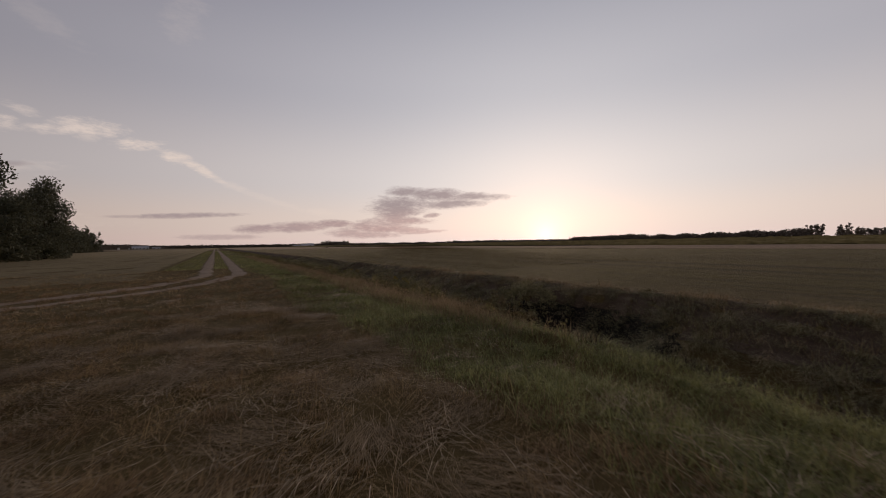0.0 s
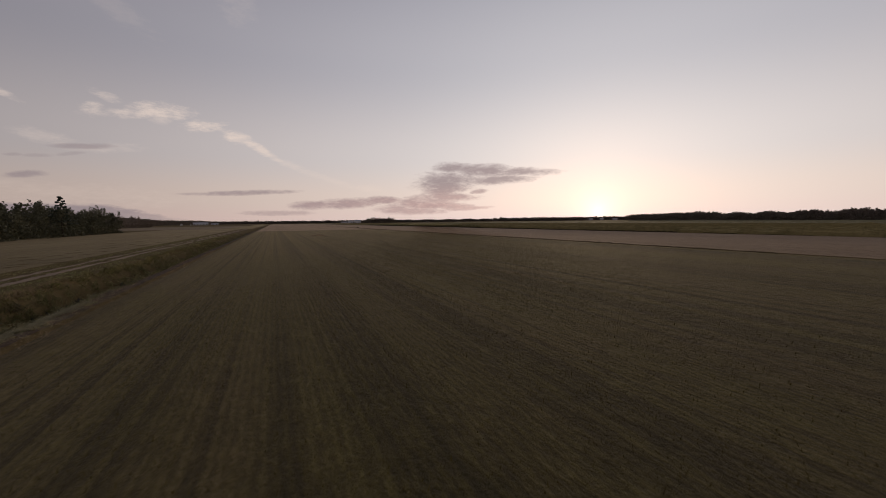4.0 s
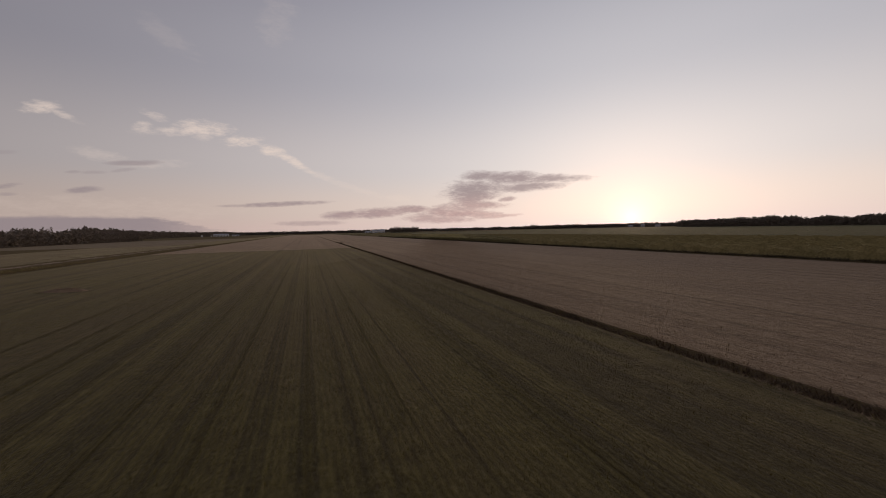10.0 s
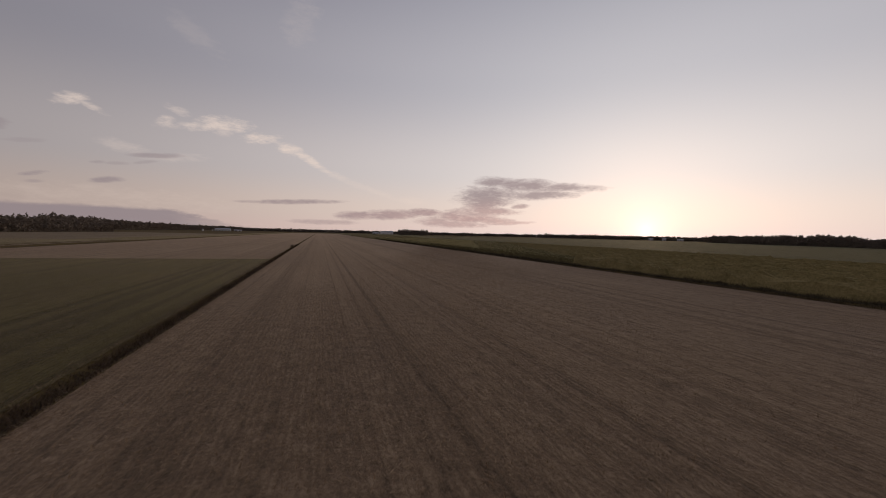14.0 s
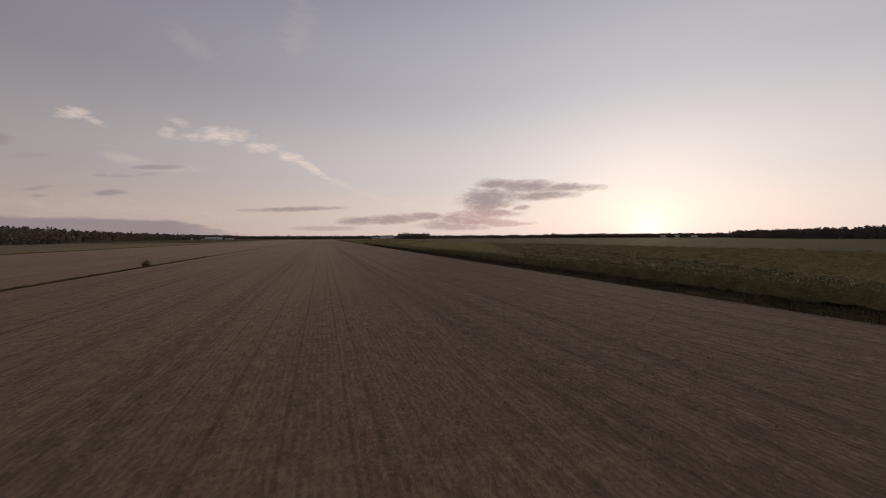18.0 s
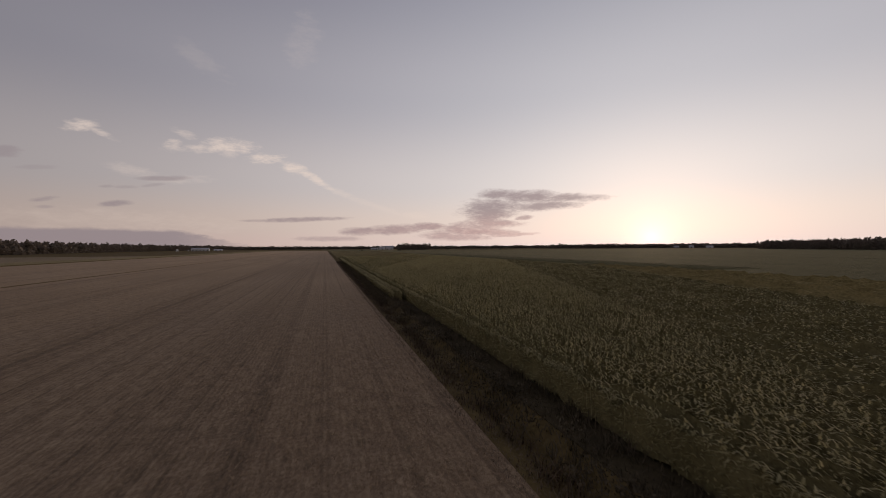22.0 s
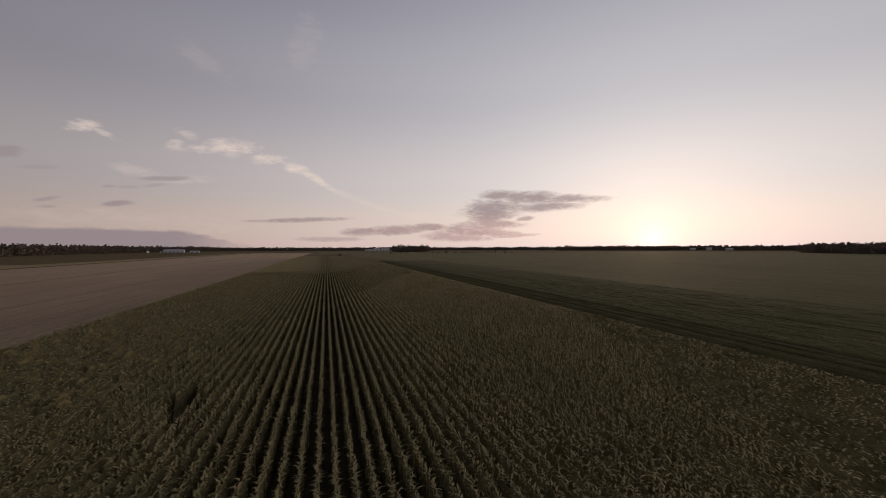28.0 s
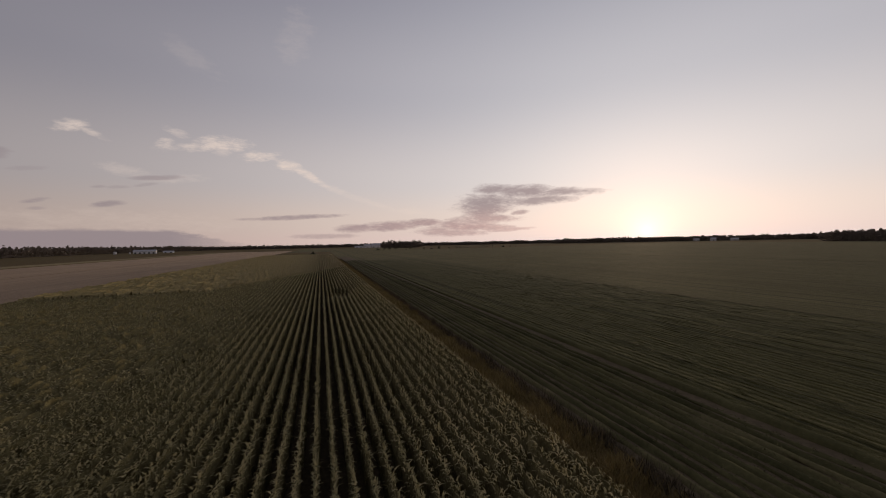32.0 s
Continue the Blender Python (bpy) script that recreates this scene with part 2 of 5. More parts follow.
def field_mat(name, dark, mid, light, row, row_amt, stripe=0.35, blotch=0.4, tram=0.0, sheen=0.07, patch=None, tint=(1.0, 0.84, 0.58), drilled=0.75):
    """Cropland: drill rows along y, wheel-width stripes, strewn straw and soft blotches."""
    m, nt, b = material(name, 0.95, 0.06)
    fuzz(b, sheen, tint)

    def centred(v, amount):
        return mnode(nt, "MULTIPLY", mnode(nt, "SUBTRACT", v, 0.5), amount)

    straw = noise_tex(nt, coords(nt, 1, 0.75, 1), 7.0, 5, 0.85)
    clod = noise_tex(nt, coords(nt, 1, 0.7, 1), 1.7, 5, 0.65)
    rows = noise_tex(nt, coords(nt, 1.0, 0.28, 1), 1.0 / row, 3, 0.6)
    pass_ = smooth(nt, noise_tex(nt, coords(nt, 1.0, 0.006, 1), 0.55, 3, 0.6), 0.34, 0.66)
    wide = noise_tex(nt, coords(nt, 1.0, 0.012, 1), 0.07, 3, 0.55)
    blot = noise_tex(nt, coords(nt, 1.0, 0.45, 1), 0.05, 5, 0.62)
    # drill rows 0.25 m apart, wavering a little
    sep = nt.nodes.new("ShaderNodeSeparateXYZ")
    link(nt, coords(nt), sep.inputs[0])
    phase = mnode(nt, "MULTIPLY_ADD", sep.outputs[0], 25.13, mnode(nt, "MULTIPLY", clod, 8.0))
    drill = mnode(nt, "MULTIPLY_ADD", mnode(nt, "SINE", phase), 0.5, 0.5)
    v = centred(straw, 1.7)
    for tex, amount in ((clod, 0.8), (rows, row_amt * 2.0), (pass_, stripe * 0.8), (wide, stripe * 0.9), (blot, blotch * 2), (drill, row_amt * drilled)):
        v = mnode(nt, "ADD", v, centred(tex, amount))
    if tram:
        # narrow wheel marks of the drill and the combine
        for scale, half in ((0.16, 0.012), (0.31, 0.013)):
            w = mnode(nt, "ABSOLUTE", mnode(nt, "SUBTRACT", noise_tex(nt, coords(nt, 1.0, 0.0012, 1), scale, 1, 0.4), 0.5))
            worn = mnode(nt, "MULTIPLY", smooth(nt, w, half * 1.6, half * 0.4), smooth(nt, blot, 0.30, 0.55))
            v = mnode(nt, "SUBTRACT", v, mnode(nt, "MULTIPLY", worn, tram))
    v = mnode(nt, "ADD", v, 0.5, clamp=True)
    col = ramp(nt, v, [(0.0, dark), (0.5, mid), (1.0, light)])
    if patch:
        # weathered straw lies in patches of another tone
        spot = mnode(nt, "MULTIPLY", smooth(nt, noise_tex(nt, coords(nt, 1.0, 0.4, 1), 0.11, 4, 0.65), 0.42, 0.66), smooth(nt, straw, 0.30, 0.62))
        col = mixc(nt, spot, col, mixc(nt, 1.0, col, patch, "MULTIPLY"))
    link(nt, col, b.inputs["Base Color"])
    bump(nt, b, mnode(nt, "ADD", mnode(nt, "MULTIPLY", rows, 0.8), mnode(nt, "ADD", straw, clod)), 0.9, 0.10)
    return m


def leaf_mat(name, stops, rough=0.65, trans=0.0, spec=0.25):
    """Blades and leaves, each of its own shade, with a weaker drift of shade over the ground."""
    m, nt, b = material(name, rough, spec)
    geo = nt.nodes.new("ShaderNodeNewGeometry")
    big = noise_tex(nt, coords(nt), 0.25, 3)
    small = noise_tex(nt, coords(nt), 5.0, 4, 0.7)
    v = mnode(nt, "ADD", mnode(nt, "MULTIPLY", geo.outputs["Random Per Island"], 0.5), mnode(nt, "MULTIPLY", mnode(nt, "SUBTRACT", big, 0.36), 0.9))
    v = mnode(nt, "ADD", v, mnode(nt, "MULTIPLY", mnode(nt, "SUBTRACT", small, 0.42), 0.8), clamp=True)
    k = len(stops) - 1
    link(nt, ramp(nt, v, [(i / k, c) for i, c in enumerate(stops)]), b.inputs["Base Color"])
    if trans:
        # thin blades let light through
        col = b.inputs["Base Color"].links[0].from_socket
        tl = nt.nodes.new("ShaderNodeBsdfTranslucent")
        link(nt, col, tl.inputs[0])
        mx = nt.nodes.new("ShaderNodeMixShader")
        mx.inputs[0].default_value = trans
        link(nt, b.outputs[0], mx.inputs[1])
        link(nt, tl.outputs[0], mx.inputs[2])
        link(nt, mx.outputs[0], nt.nodes["Material Output"].inputs[0])
    return m


def plain_mat(name, a, c, scale=3.0, rough=0.8, bmp=0.3, spec=0.25, metal=0.0):
    m, nt, b = material(name, rough, spec)
    n1 = noise_tex(nt, coords(nt), scale, 5, 0.65)
    n2 = noise_tex(nt, coords(nt), scale * 0.13, 3, 0.5)
    f = mnode(nt, "ADD", mnode(nt, "MULTIPLY", n1, 0.6), mnode(nt, "MULTIPLY", n2, 0.4))
    link(nt, ramp(nt, f, [(0.3, a), (0.7, c)]), b.inputs["Base Color"])
    b.inputs["Metallic"].default_value = metal
    if bmp:
        bump(nt, b, n1, bmp, 0.04)
    return m


M_ground = plain_mat("meadow_soil", (0.080, 0.057, 0.023), (0.198, 0.140, 0.057), 4.0, 0.95, 0.9, 0.05)
M_corn_soil = plain_mat("corn_soil", (0.048, 0.038, 0.021), (0.120, 0.092, 0.050), 4.0, 0.95, 0.9, 0.05)
M_verge = plain_mat("verge_turf", (0.050, 0.050, 0.020), (0.12, 0.10, 0.050), 6.0, 0.95, 0.9, 0.05)
M_bank = plain_mat("ditch_bank_earth", (0.063, 0.045, 0.031), (0.171, 0.125, 0.088), 3.0, 0.95, 1.0, 0.05)
M_green_stubble = field_mat("green_gold_stubble", (0.031, 0.024, 0.005), (0.089, 0.069, 0.015), (0.178, 0.139, 0.036), 0.30, 0.34, 0.15, 0.30, tram=0.34, sheen=0.24, patch=(1.03, 0.94, 1.45))
M_pressed = field_mat("crushed_stubble", (0.022, 0.017, 0.004), (0.062, 0.047, 0.009), (0.140, 0.108, 0.025), 0.30, 0.34, 0.1, 0.3, sheen=0.20)
M_tan_stubble = field_mat("tan_stubble", (0.112, 0.074, 0.041), (0.272, 0.183, 0.105), (0.500, 0.358, 0.215), 0.30, 0.42, 0.12, 0.3, tram=0.18, sheen=0.20, patch=(0.98, 1.0, 1.05), tint=(1.0, 0.82, 0.66), drilled=0.30)
M_brown_field = field_mat("brown_cut_field", (0.074, 0.054, 0.025), (0.163, 0.123, 0.058), (0.276, 0.224, 0.108), 0.38, 0.12, 0.2, 0.5, sheen=0.2)
M_gold_field = field_mat("pale_gold_field", (0.13, 0.10, 0.06), (0.21, 0.158, 0.10), (0.29, 0.225, 0.15), 0.4, 0.1, 0.3)
M_bean = field_mat("bean_field", (0.044, 0.043, 0.016), (0.100, 0.092, 0.035), (0.185, 0.160, 0.066), 0.76, 0.14, 0.20, 0.32, tram=0.30, sheen=0.06)
M_bean_soil = plain_mat("bean_soil", (0.084, 0.064, 0.039), (0.189, 0.146, 0.087), 1.6, 0.95, 0.7, 0.05)
M_sand = plain_mat("pale_sand_rut", (0.252, 0.183, 0.122), (0.442, 0.336, 0.239), 5.0, 0.95, 0.6, 0.05)
M_corn = leaf_mat("corn_leaf", [(0.280, 0.248, 0.118), (0.380, 0.332, 0.162), (0.510, 0.436, 0.222), (0.620, 0.520, 0.290)], 0.6, 0.4, spec=0.12)
# stalk ridges, darkened so the colour gives the shade between rows
M_corn_shade = plain_mat("shaded_corn_stalks", (0.072, 0.063, 0.028), (0.265, 0.222, 0.104), 7.0, 0.9, 1.0, 0.05)
M_corn_far = plain_mat("corn_canopy", (0.138, 0.115, 0.048), (0.410, 0.326, 0.148), 3.2, 0.9, 0.6, 0.05)
fuzz(M_corn_far.node_tree.nodes["Principled BSDF"], 0.18)
M_margin = leaf_mat("golden_margin_grass", [(0.118, 0.090, 0.033), (0.228, 0.168, 0.062), (0.375, 0.278, 0.115)], 0.75, 0.3)
M_bean_leaf = leaf_mat("bean_leaf", [(0.050, 0.049, 0.021), (0.108, 0.099, 0.044), (0.200, 0.170, 0.086)], 0.95, spec=0.02)
M_dry = leaf_mat("dry_grass", [(0.105, 0.066, 0.026), (0.280, 0.182, 0.078), (0.560, 0.390, 0.180), (0.880, 0.740, 0.380)], 0.75, 0.3)
# ditch weed at about half its brightness: the channel's shade as leaf colour
M_shade_weed = leaf_mat("shaded_channel_weed", [(0.035, 0.036, 0.016), (0.080, 0.078, 0.034), (0.160, 0.142, 0.066)], 0.7, 0.2)
M_dry_brown = leaf_mat("reddish_dry_grass", [(0.130, 0.080, 0.036), (0.285, 0.180, 0.086), (0.500, 0.335, 0.170), (0.740, 0.545, 0.310)], 0.75, 0.3)
M_hay = leaf_mat("mown_hay", [(0.150, 0.106, 0.056), (0.370, 0.274, 0.160), (0.680, 0.525, 0.325), (0.900, 0.740, 0.500)], 0.7, 0.3)
M_grass = leaf_mat("green_grass", [(0.092, 0.097, 0.034), (0.230, 0.234, 0.078), (0.480, 0.452, 0.170), (0.860, 0.780, 0.440)], 0.6, 0.3)
M_weed = leaf_mat("ditch_weed", [(0.071, 0.070, 0.026), (0.164, 0.155, 0.055), (0.336, 0.275, 0.115), (0.629, 0.458, 0.237)], 0.7, 0.3)
M_verge_weed = leaf_mat("verge_weed", [(0.034, 0.028, 0.017), (0.078, 0.062, 0.036), (0.144, 0.112, 0.068), (0.253, 0.196, 0.121)], 0.75, spec=0.1)
M_verge_brown = leaf_mat("withered_weed", [(0.064, 0.050, 0.023), (0.137, 0.106, 0.050), (0.247, 0.188, 0.095), (0.421, 0.330, 0.174)], 0.7, 0.2)
M_grey_weed = leaf_mat("grey_green_weed", [(0.128, 0.116, 0.054), (0.262, 0.230, 0.108), (0.440, 0.376, 0.190), (0.660, 0.545, 0.300)], 0.7, 0.2)
M_strip_straw = leaf_mat("dull_straw", [(0.09, 0.065, 0.042), (0.17, 0.125, 0.084), (0.29, 0.222, 0.155)], 0.8, spec=0.1)
M_strip_weed = leaf_mat("brown_strip_weed", [(0.039, 0.025, 0.013), (0.078, 0.049, 0.025), (0.147, 0.095, 0.050), (0.294, 0.198, 0.110)], 0.75)
M_reed = leaf_mat("bank_grass", [(0.160, 0.111, 0.055), (0.302, 0.217, 0.114), (0.495, 0.356, 0.195), (0.847, 0.618, 0.354)], 0.7, 0.3)
M_straw = leaf_mat("stubble_straw", [(0.179, 0.122, 0.067), (0.351, 0.239, 0.142), (0.655, 0.480, 0.293)], 0.7, 0.3)
M_row_straw = leaf_mat("row_straw", [(0.110, 0.082, 0.036), (0.235, 0.175, 0.082), (0.430, 0.330, 0.170)], 0.7, 0.3)
M_straw_green = leaf_mat("green_stubble_straw", [(0.047, 0.035, 0.008), (0.106, 0.080, 0.020), (0.204, 0.157, 0.043)], 0.7, 0.3)
M_foliage = leaf_mat("tree_leaves", [(0.050, 0.055, 0.036), (0.107, 0.106, 0.065), (0.195, 0.181, 0.111)], 0.6, 0.3)
# leaves of the far woods, paled so the colour stands in for haze
M_haze_leaf = leaf_mat("hazed_wood_leaves", [(0.145, 0.122, 0.099), (0.230, 0.190, 0.152), (0.340, 0.281, 0.224)], 0.9, 0.2, spec=0.02)
M_needle = leaf_mat("pine_needles", [(0.029, 0.037, 0.029), (0.051, 0.065, 0.043), (0.086, 0.095, 0.061)], 0.6)
M_bark = plain_mat("bark", (0.03, 0.023, 0.017), (0.065, 0.05, 0.038), 9.0, 0.95, 0.8, 0.05)
M_yellow = leaf_mat("goldenrod_flower", [(0.294, 0.196, 0.021), (0.420, 0.294, 0.042)], 0.7)
M_whiteflower = leaf_mat("white_flower", [(0.350, 0.336, 0.322), (0.525, 0.511, 0.490)], 0.7)
M_white_wall = plain_mat("white_sheet_wall", (0.62, 0.60, 0.58), (0.78, 0.76, 0.74), 0.6, 0.6, 0.0)
M_roof = plain_mat("grey_metal_roof", (0.38, 0.37, 0.38), (0.52, 0.51, 0.52), 0.5, 0.5, 0.0, 0.4)
M_darkwin = plain_mat("dark_opening", (0.02, 0.02, 0.022), (0.04, 0.04, 0.042), 1.0, 0.3, 0.0, 0.5)


def water_mat():
    m, nt, b = material("ditch_water", 0.06, 0.5)
    n = noise_tex(nt, coords(nt), 2.5, 3)
    link(nt, ramp(nt, n, [(0.3, (0.010, 0.010, 0.008)), (0.7, (0.022, 0.020, 0.014))]), b.inputs["Base Color"])
    bump(nt, b, n, 0.06, 0.02)
    return m


M_water = water_mat()
# near-black colour stands in for the shade deep in the ditch
M_shade_mud = plain_mat("shaded_ditch_mud", (0.006, 0.005, 0.004), (0.020, 0.016, 0.011), 5.0, 0.7, 0.6, 0.15)

# ---- mesh helpers ----


def mesh_np(name, verts, faces, mats, index=None, flat=False):
    """A mesh from arrays: verts (n, 3), faces (m, 3 or 4)."""
    verts, faces = np.asarray(verts, np.float32), np.asarray(faces, np.int32)
    me = bpy.data.meshes.new(name)
    k = faces.shape[1]
    me.vertices.add(len(verts))
    me.vertices.foreach_set("co", verts.ravel())
    me.loops.add(faces.size)
    me.loops.foreach_set("vertex_index", faces.ravel())
    me.polygons.add(len(faces))
    me.polygons.foreach_set("loop_start", np.arange(0, faces.size, k, dtype=np.int32))
    for m in mats if isinstance(mats, (list, tuple)) else [mats]:
        me.materials.append(m)
    if index is not None:
        me.polygons.foreach_set("material_index", np.asarray(index, np.int32))
    me.polygons.foreach_set("use_smooth", np.full(len(faces), not flat))
    me.update(calc_edges=True)
    return me


def bm_mesh(name, bm, mat):
    me = bpy.data.meshes.new(name)
    bm.to_mesh(me)
    bm.free()
    me.materials.append(mat)
    return me


def child(name, me, parent, label=""):
    ob = new(name, me)
    ob.parent = parent
    if label:
        ob["label"] = label
    return ob


def part(name, bm, mat, parent, label=""):
    return child(name, bm_mesh(name, bm, mat), parent, label)


def box(bm, x0, x1, y0, y1, z0, z1):
    v = [bm.verts.new(p) for p in ((x0, y0, z0), (x1, y0, z0), (x1, y1, z0), (x0, y1, z0), (x0, y0, z1), (x1, y0, z1), (x1, y1, z1), (x0, y1, z1))]
    for f in ((3, 2, 1, 0), (4, 5, 6, 7), (0, 1, 5, 4), (1, 2, 6, 5), (2, 3, 7, 6), (3, 0, 4, 7)):
        bm.faces.new([v[i] for i in f])


def grid_mesh(name, xs, ys, zfun, mats):
    X, Y = np.meshgrid(np.asarray(xs, float), np.asarray(ys, float))
    V = np.stack([X, Y, zfun(X, Y)], -1).reshape(-1, 3)
    nx, ny = len(xs), len(ys)
    i = (np.arange(ny - 1)[:, None] * nx + np.arange(nx - 1)[None, :]).ravel()
    F = np.stack([i, i + 1, i + 1 + nx, i + nx], 1)
    return mesh_np(name, V, F, mats)


def wave2(X, Y, seed, size):
    """Cheap smooth unevenness, about -1 to 1."""
    r = np.random.default_rng(seed)
    out = np.zeros_like(X)
    for k in range(6):
        a, f, p = r.uniform(0, 6.28), r.uniform(0.6, 2.2) / size, r.uniform(0, 6.28)
        out += np.sin((X * np.cos(a) + Y * np.sin(a)) * f * 6.28 + p)
    return out / 3.0


# ---- plan: everything runs along y; places across it in metres ----
ROW0, CORN1 = 153.0, 222.6         # first and last row of the corn
PROFILE = [(-4600, 0), (-60, 0), (4.6, 0.0), (5.3, 0.06), (5.9, -0.02), (6.8, -0.35), (7.4, -0.95), (7.8, -1.9), (9.0, -1.9), (9.4, -1.25),
           (9.9, -0.80), (10.5, -0.55), (11.4, -0.15), (12.0, 0.08), (12.4, 0.08), (12.85, 0.0), (84.5, 0.0), (84.9, -0.14), (85.2, -0.22), (85.6, -0.12), (85.95, 0.0),
           (149.6, 0.0), (150.2, -0.08), (151.0, -0.45), (151.6, -0.5), (152.2, -0.1), (152.8, 0.0), (223.8, 0.0), (224.6, -0.10), (225.6, -0.12), (226.2, 0.0), (4600, 0)]


def ground_z(X, Y):
    px, pz = zip(*PROFILE)
    z = np.interp(X, px, pz)
    near = np.clip((12.8 - X) / 0.8, 0, 1) * np.exp(-((X - 8.5) / 4.5) ** 4) * (np.abs(Y) < 900)
    z = z + near * (0.11 * wave2(X, Y, 3, 5.0) + 0.05 * wave2(X, Y, 4, 1.4))
    # the ditch widens into a hole at the corner, placed to fit the camera's view
    hole = np.sqrt(((X - 9.7) / 1.7) ** 2 + ((Y - 8.2) / 3.4) ** 2)
    z = np.minimum(z, np.where(hole < 1.15, -1.9 + 1.9 * np.clip((hole - 0.45) / 0.7, 0, 1) ** 0.8, 9.0))
    # hummocks in the rough grass
    z = z + 0.07 * np.clip(wave2(X, Y, 6, 2.2), -0.2, 1.2) * (X < 5.2) * (Y > -3) * (((X > -8) & (Y < 11)) | ((X > 2.8) & (Y < 30)))
    far = np.clip((X + 40) / 30, 0, 1) * (X < 5) * (np.abs(Y) < 400)
    return z + 0.03 * wave2(X, Y, 5, 6.0) * far


def build_ground():
    xs = [-4600, -1500, -400, -120, -60, -40] + list(np.arange(-30, 4.5, 0.75)) + list(np.arange(4.5, 6.6, 0.35)) + list(np.arange(6.6, 11.6, 0.12)) + list(np.arange(11.6, 14.0, 0.3))
    xs += [18, 30, 60, 83.8, 84.5, 84.9, 85.2, 85.6, 85.95, 87, 110, 140, 149.6, 150.2, 150.6, 151.0, 151.6, 152.2, 152.8, 160, 190, 222, 223.8, 224.6, 225.6, 226.2, 230, 300, 500, 1500, 4600]
    ys = [-4600, -1000, -200, -60] + list(np.arange(-20, 3, 0.7)) + list(np.arange(3, 13, 0.25)) + list(np.arange(13, 120, 0.7)) + list(np.arange(120, 700, 4.0)) + [720, 900, 1300, 2200, 4600]
    tagged(new("ground", grid_mesh("ground", xs, ys, ground_z, M_ground)), "flat dark farmland soil with a ditch cut through it", "ground", kind="structure")


build_ground()


def field(name, x0, x1, y0, y1, mat, label, z=0.02, dx=6.0, dy=12.0, uneven=0.0):
    """A slab of cropland with thickness, on the ground."""
    xs = np.linspace(x0, x1, max(2, min(60, int((x1 - x0) / dx) + 1)))
    ys = np.linspace(y0, y1, max(2, min(120, int((y1 - y0) / dy) + 1)))
    X, Y = np.meshgrid(xs, ys)
    Z = z + uneven * wave2(X, Y, int(x0) % 97, 25.0)
    nx, ny = len(xs), len(ys)
    V = np.stack([X, Y, Z], -1).reshape(-1, 3)
    i = (np.arange(ny - 1)[:, None] * nx + np.arange(nx - 1)[None, :]).ravel()
    F = [np.stack([i, i + 1, i + 1 + nx, i + nx], 1)]
    rim = np.concatenate([np.arange(nx), np.arange(1, ny) * nx + nx - 1, (ny - 1) * nx + np.arange(nx - 2, -1, -1), np.arange(ny - 2, 0, -1) * nx])
    low = V[rim].copy()
    low[:, 2] = -0.05
    k = len(V) + np.arange(len(rim))
    F.append(np.stack([rim, k, np.roll(k, -1), np.roll(rim, -1)], 1))
    me = mesh_np(name, np.concatenate([V, low]), np.concatenate(F), mat, flat=True)
    return tagged(new(name, me), label, "field", kind="structure")


field("field_green_stubble", 12.9, 84.6, -300, 284, M_green_stubble, "green-gold grain stubble in long straight drill rows", uneven=0.0)
field("field_tan_stubble_far", 12.9, 84.6, 284.0, 1500, M_tan_stubble, "pale tan stubble beyond the green stubble", uneven=0.0)
field("field_tan_stubble", 85.9, 149.8, -300, 1500, M_tan_stubble, "pale greyish tan stubble in straight drill rows", uneven=0.0)
field("field_corn_soil", 152.7, 223.6, -300, 1000, M_corn_soil, "dark soil under the standing corn")
field("field_bean", 226.4, 430, -300, 1250, M_bean, "dark green low bean field with faint rows")
field("field_bean_edge", 226.35, 237.0, 380, 900, M_bean_soil, "bare brown soil between the first bean rows", z=0.03)
field("field_bean_far", 430.4, 640, -600, 1250, M_bean, "dull green field beyond the beans")
field("field_gold_far", 640.4, 1100, -600, 1300, M_bean, "dark green far field")
field("field_brown_cut", -60, -3.6, 26, 420, M_brown_field, "brown cut hay field beside the sandy track")
field("field_pale_gold", -160, -22, 421, 800, M_gold_field, "pale gold strip of cut field before the woods")
field("field_green_far", -21.5, 4.5, 420, 1500, M_green_stubble, "dull green strip along the ditch")
field("field_corn_end", 152.7, 430, 1251, 1900, M_bean, "dark green field far ahead")

# wheel marks pressed into the green stubble
def wheel_mark(line, width, seed):
    """A band of crushed stubble along a line of (x, y), with ragged edges."""
    r = np.random.default_rng(seed)
    pts = np.array(line, float)
    s = np.concatenate([[0], np.cumsum(np.hypot(*np.diff(pts, axis=0).T))])
    t = np.arange(0, s[-1], 0.6)
    x, y = np.interp(t, s, pts[:, 0]), np.interp(t, s, pts[:, 1])
    for k in range(3):
        x[1:-1] = (x[:-2] + 2 * x[1:-1] + x[2:]) / 4
    dx, dy = np.gradient(x), np.gradient(y)
    n = np.hypot(dx, dy)
    lo, hi = width * (0.5 + r.normal(0, 0.07, len(t))), width * (0.5 + r.normal(0, 0.07, len(t)))
    lift = 0.024 + 0.003 * (seed % 24)
    keep = np.clip(1.6 * np.sin(np.pi * np.arange(len(t)) / (len(t) - 1)) ** 0.5, 0.15, 1)
    lo, hi = lo * keep, hi * keep
    V = np.concatenate([np.stack([x - dy / n * lo, y + dx / n * lo, np.full(len(t), lift)], 1), np.stack([x + dy / n * hi, y - dx / n * hi, np.full(len(t), lift)], 1)])
    i, m = np.arange(len(t) - 1), len(t)
    F = np.stack([i, i + m, i + m + 1, i + 1], 1)
    tagged(new("wheel_mark", mesh_np("wheel_mark", V, F, M_pressed)), "dark wheel mark of crushed stubble in the green field", "wheel mark", "wheel marks in the green stubble", "structure")


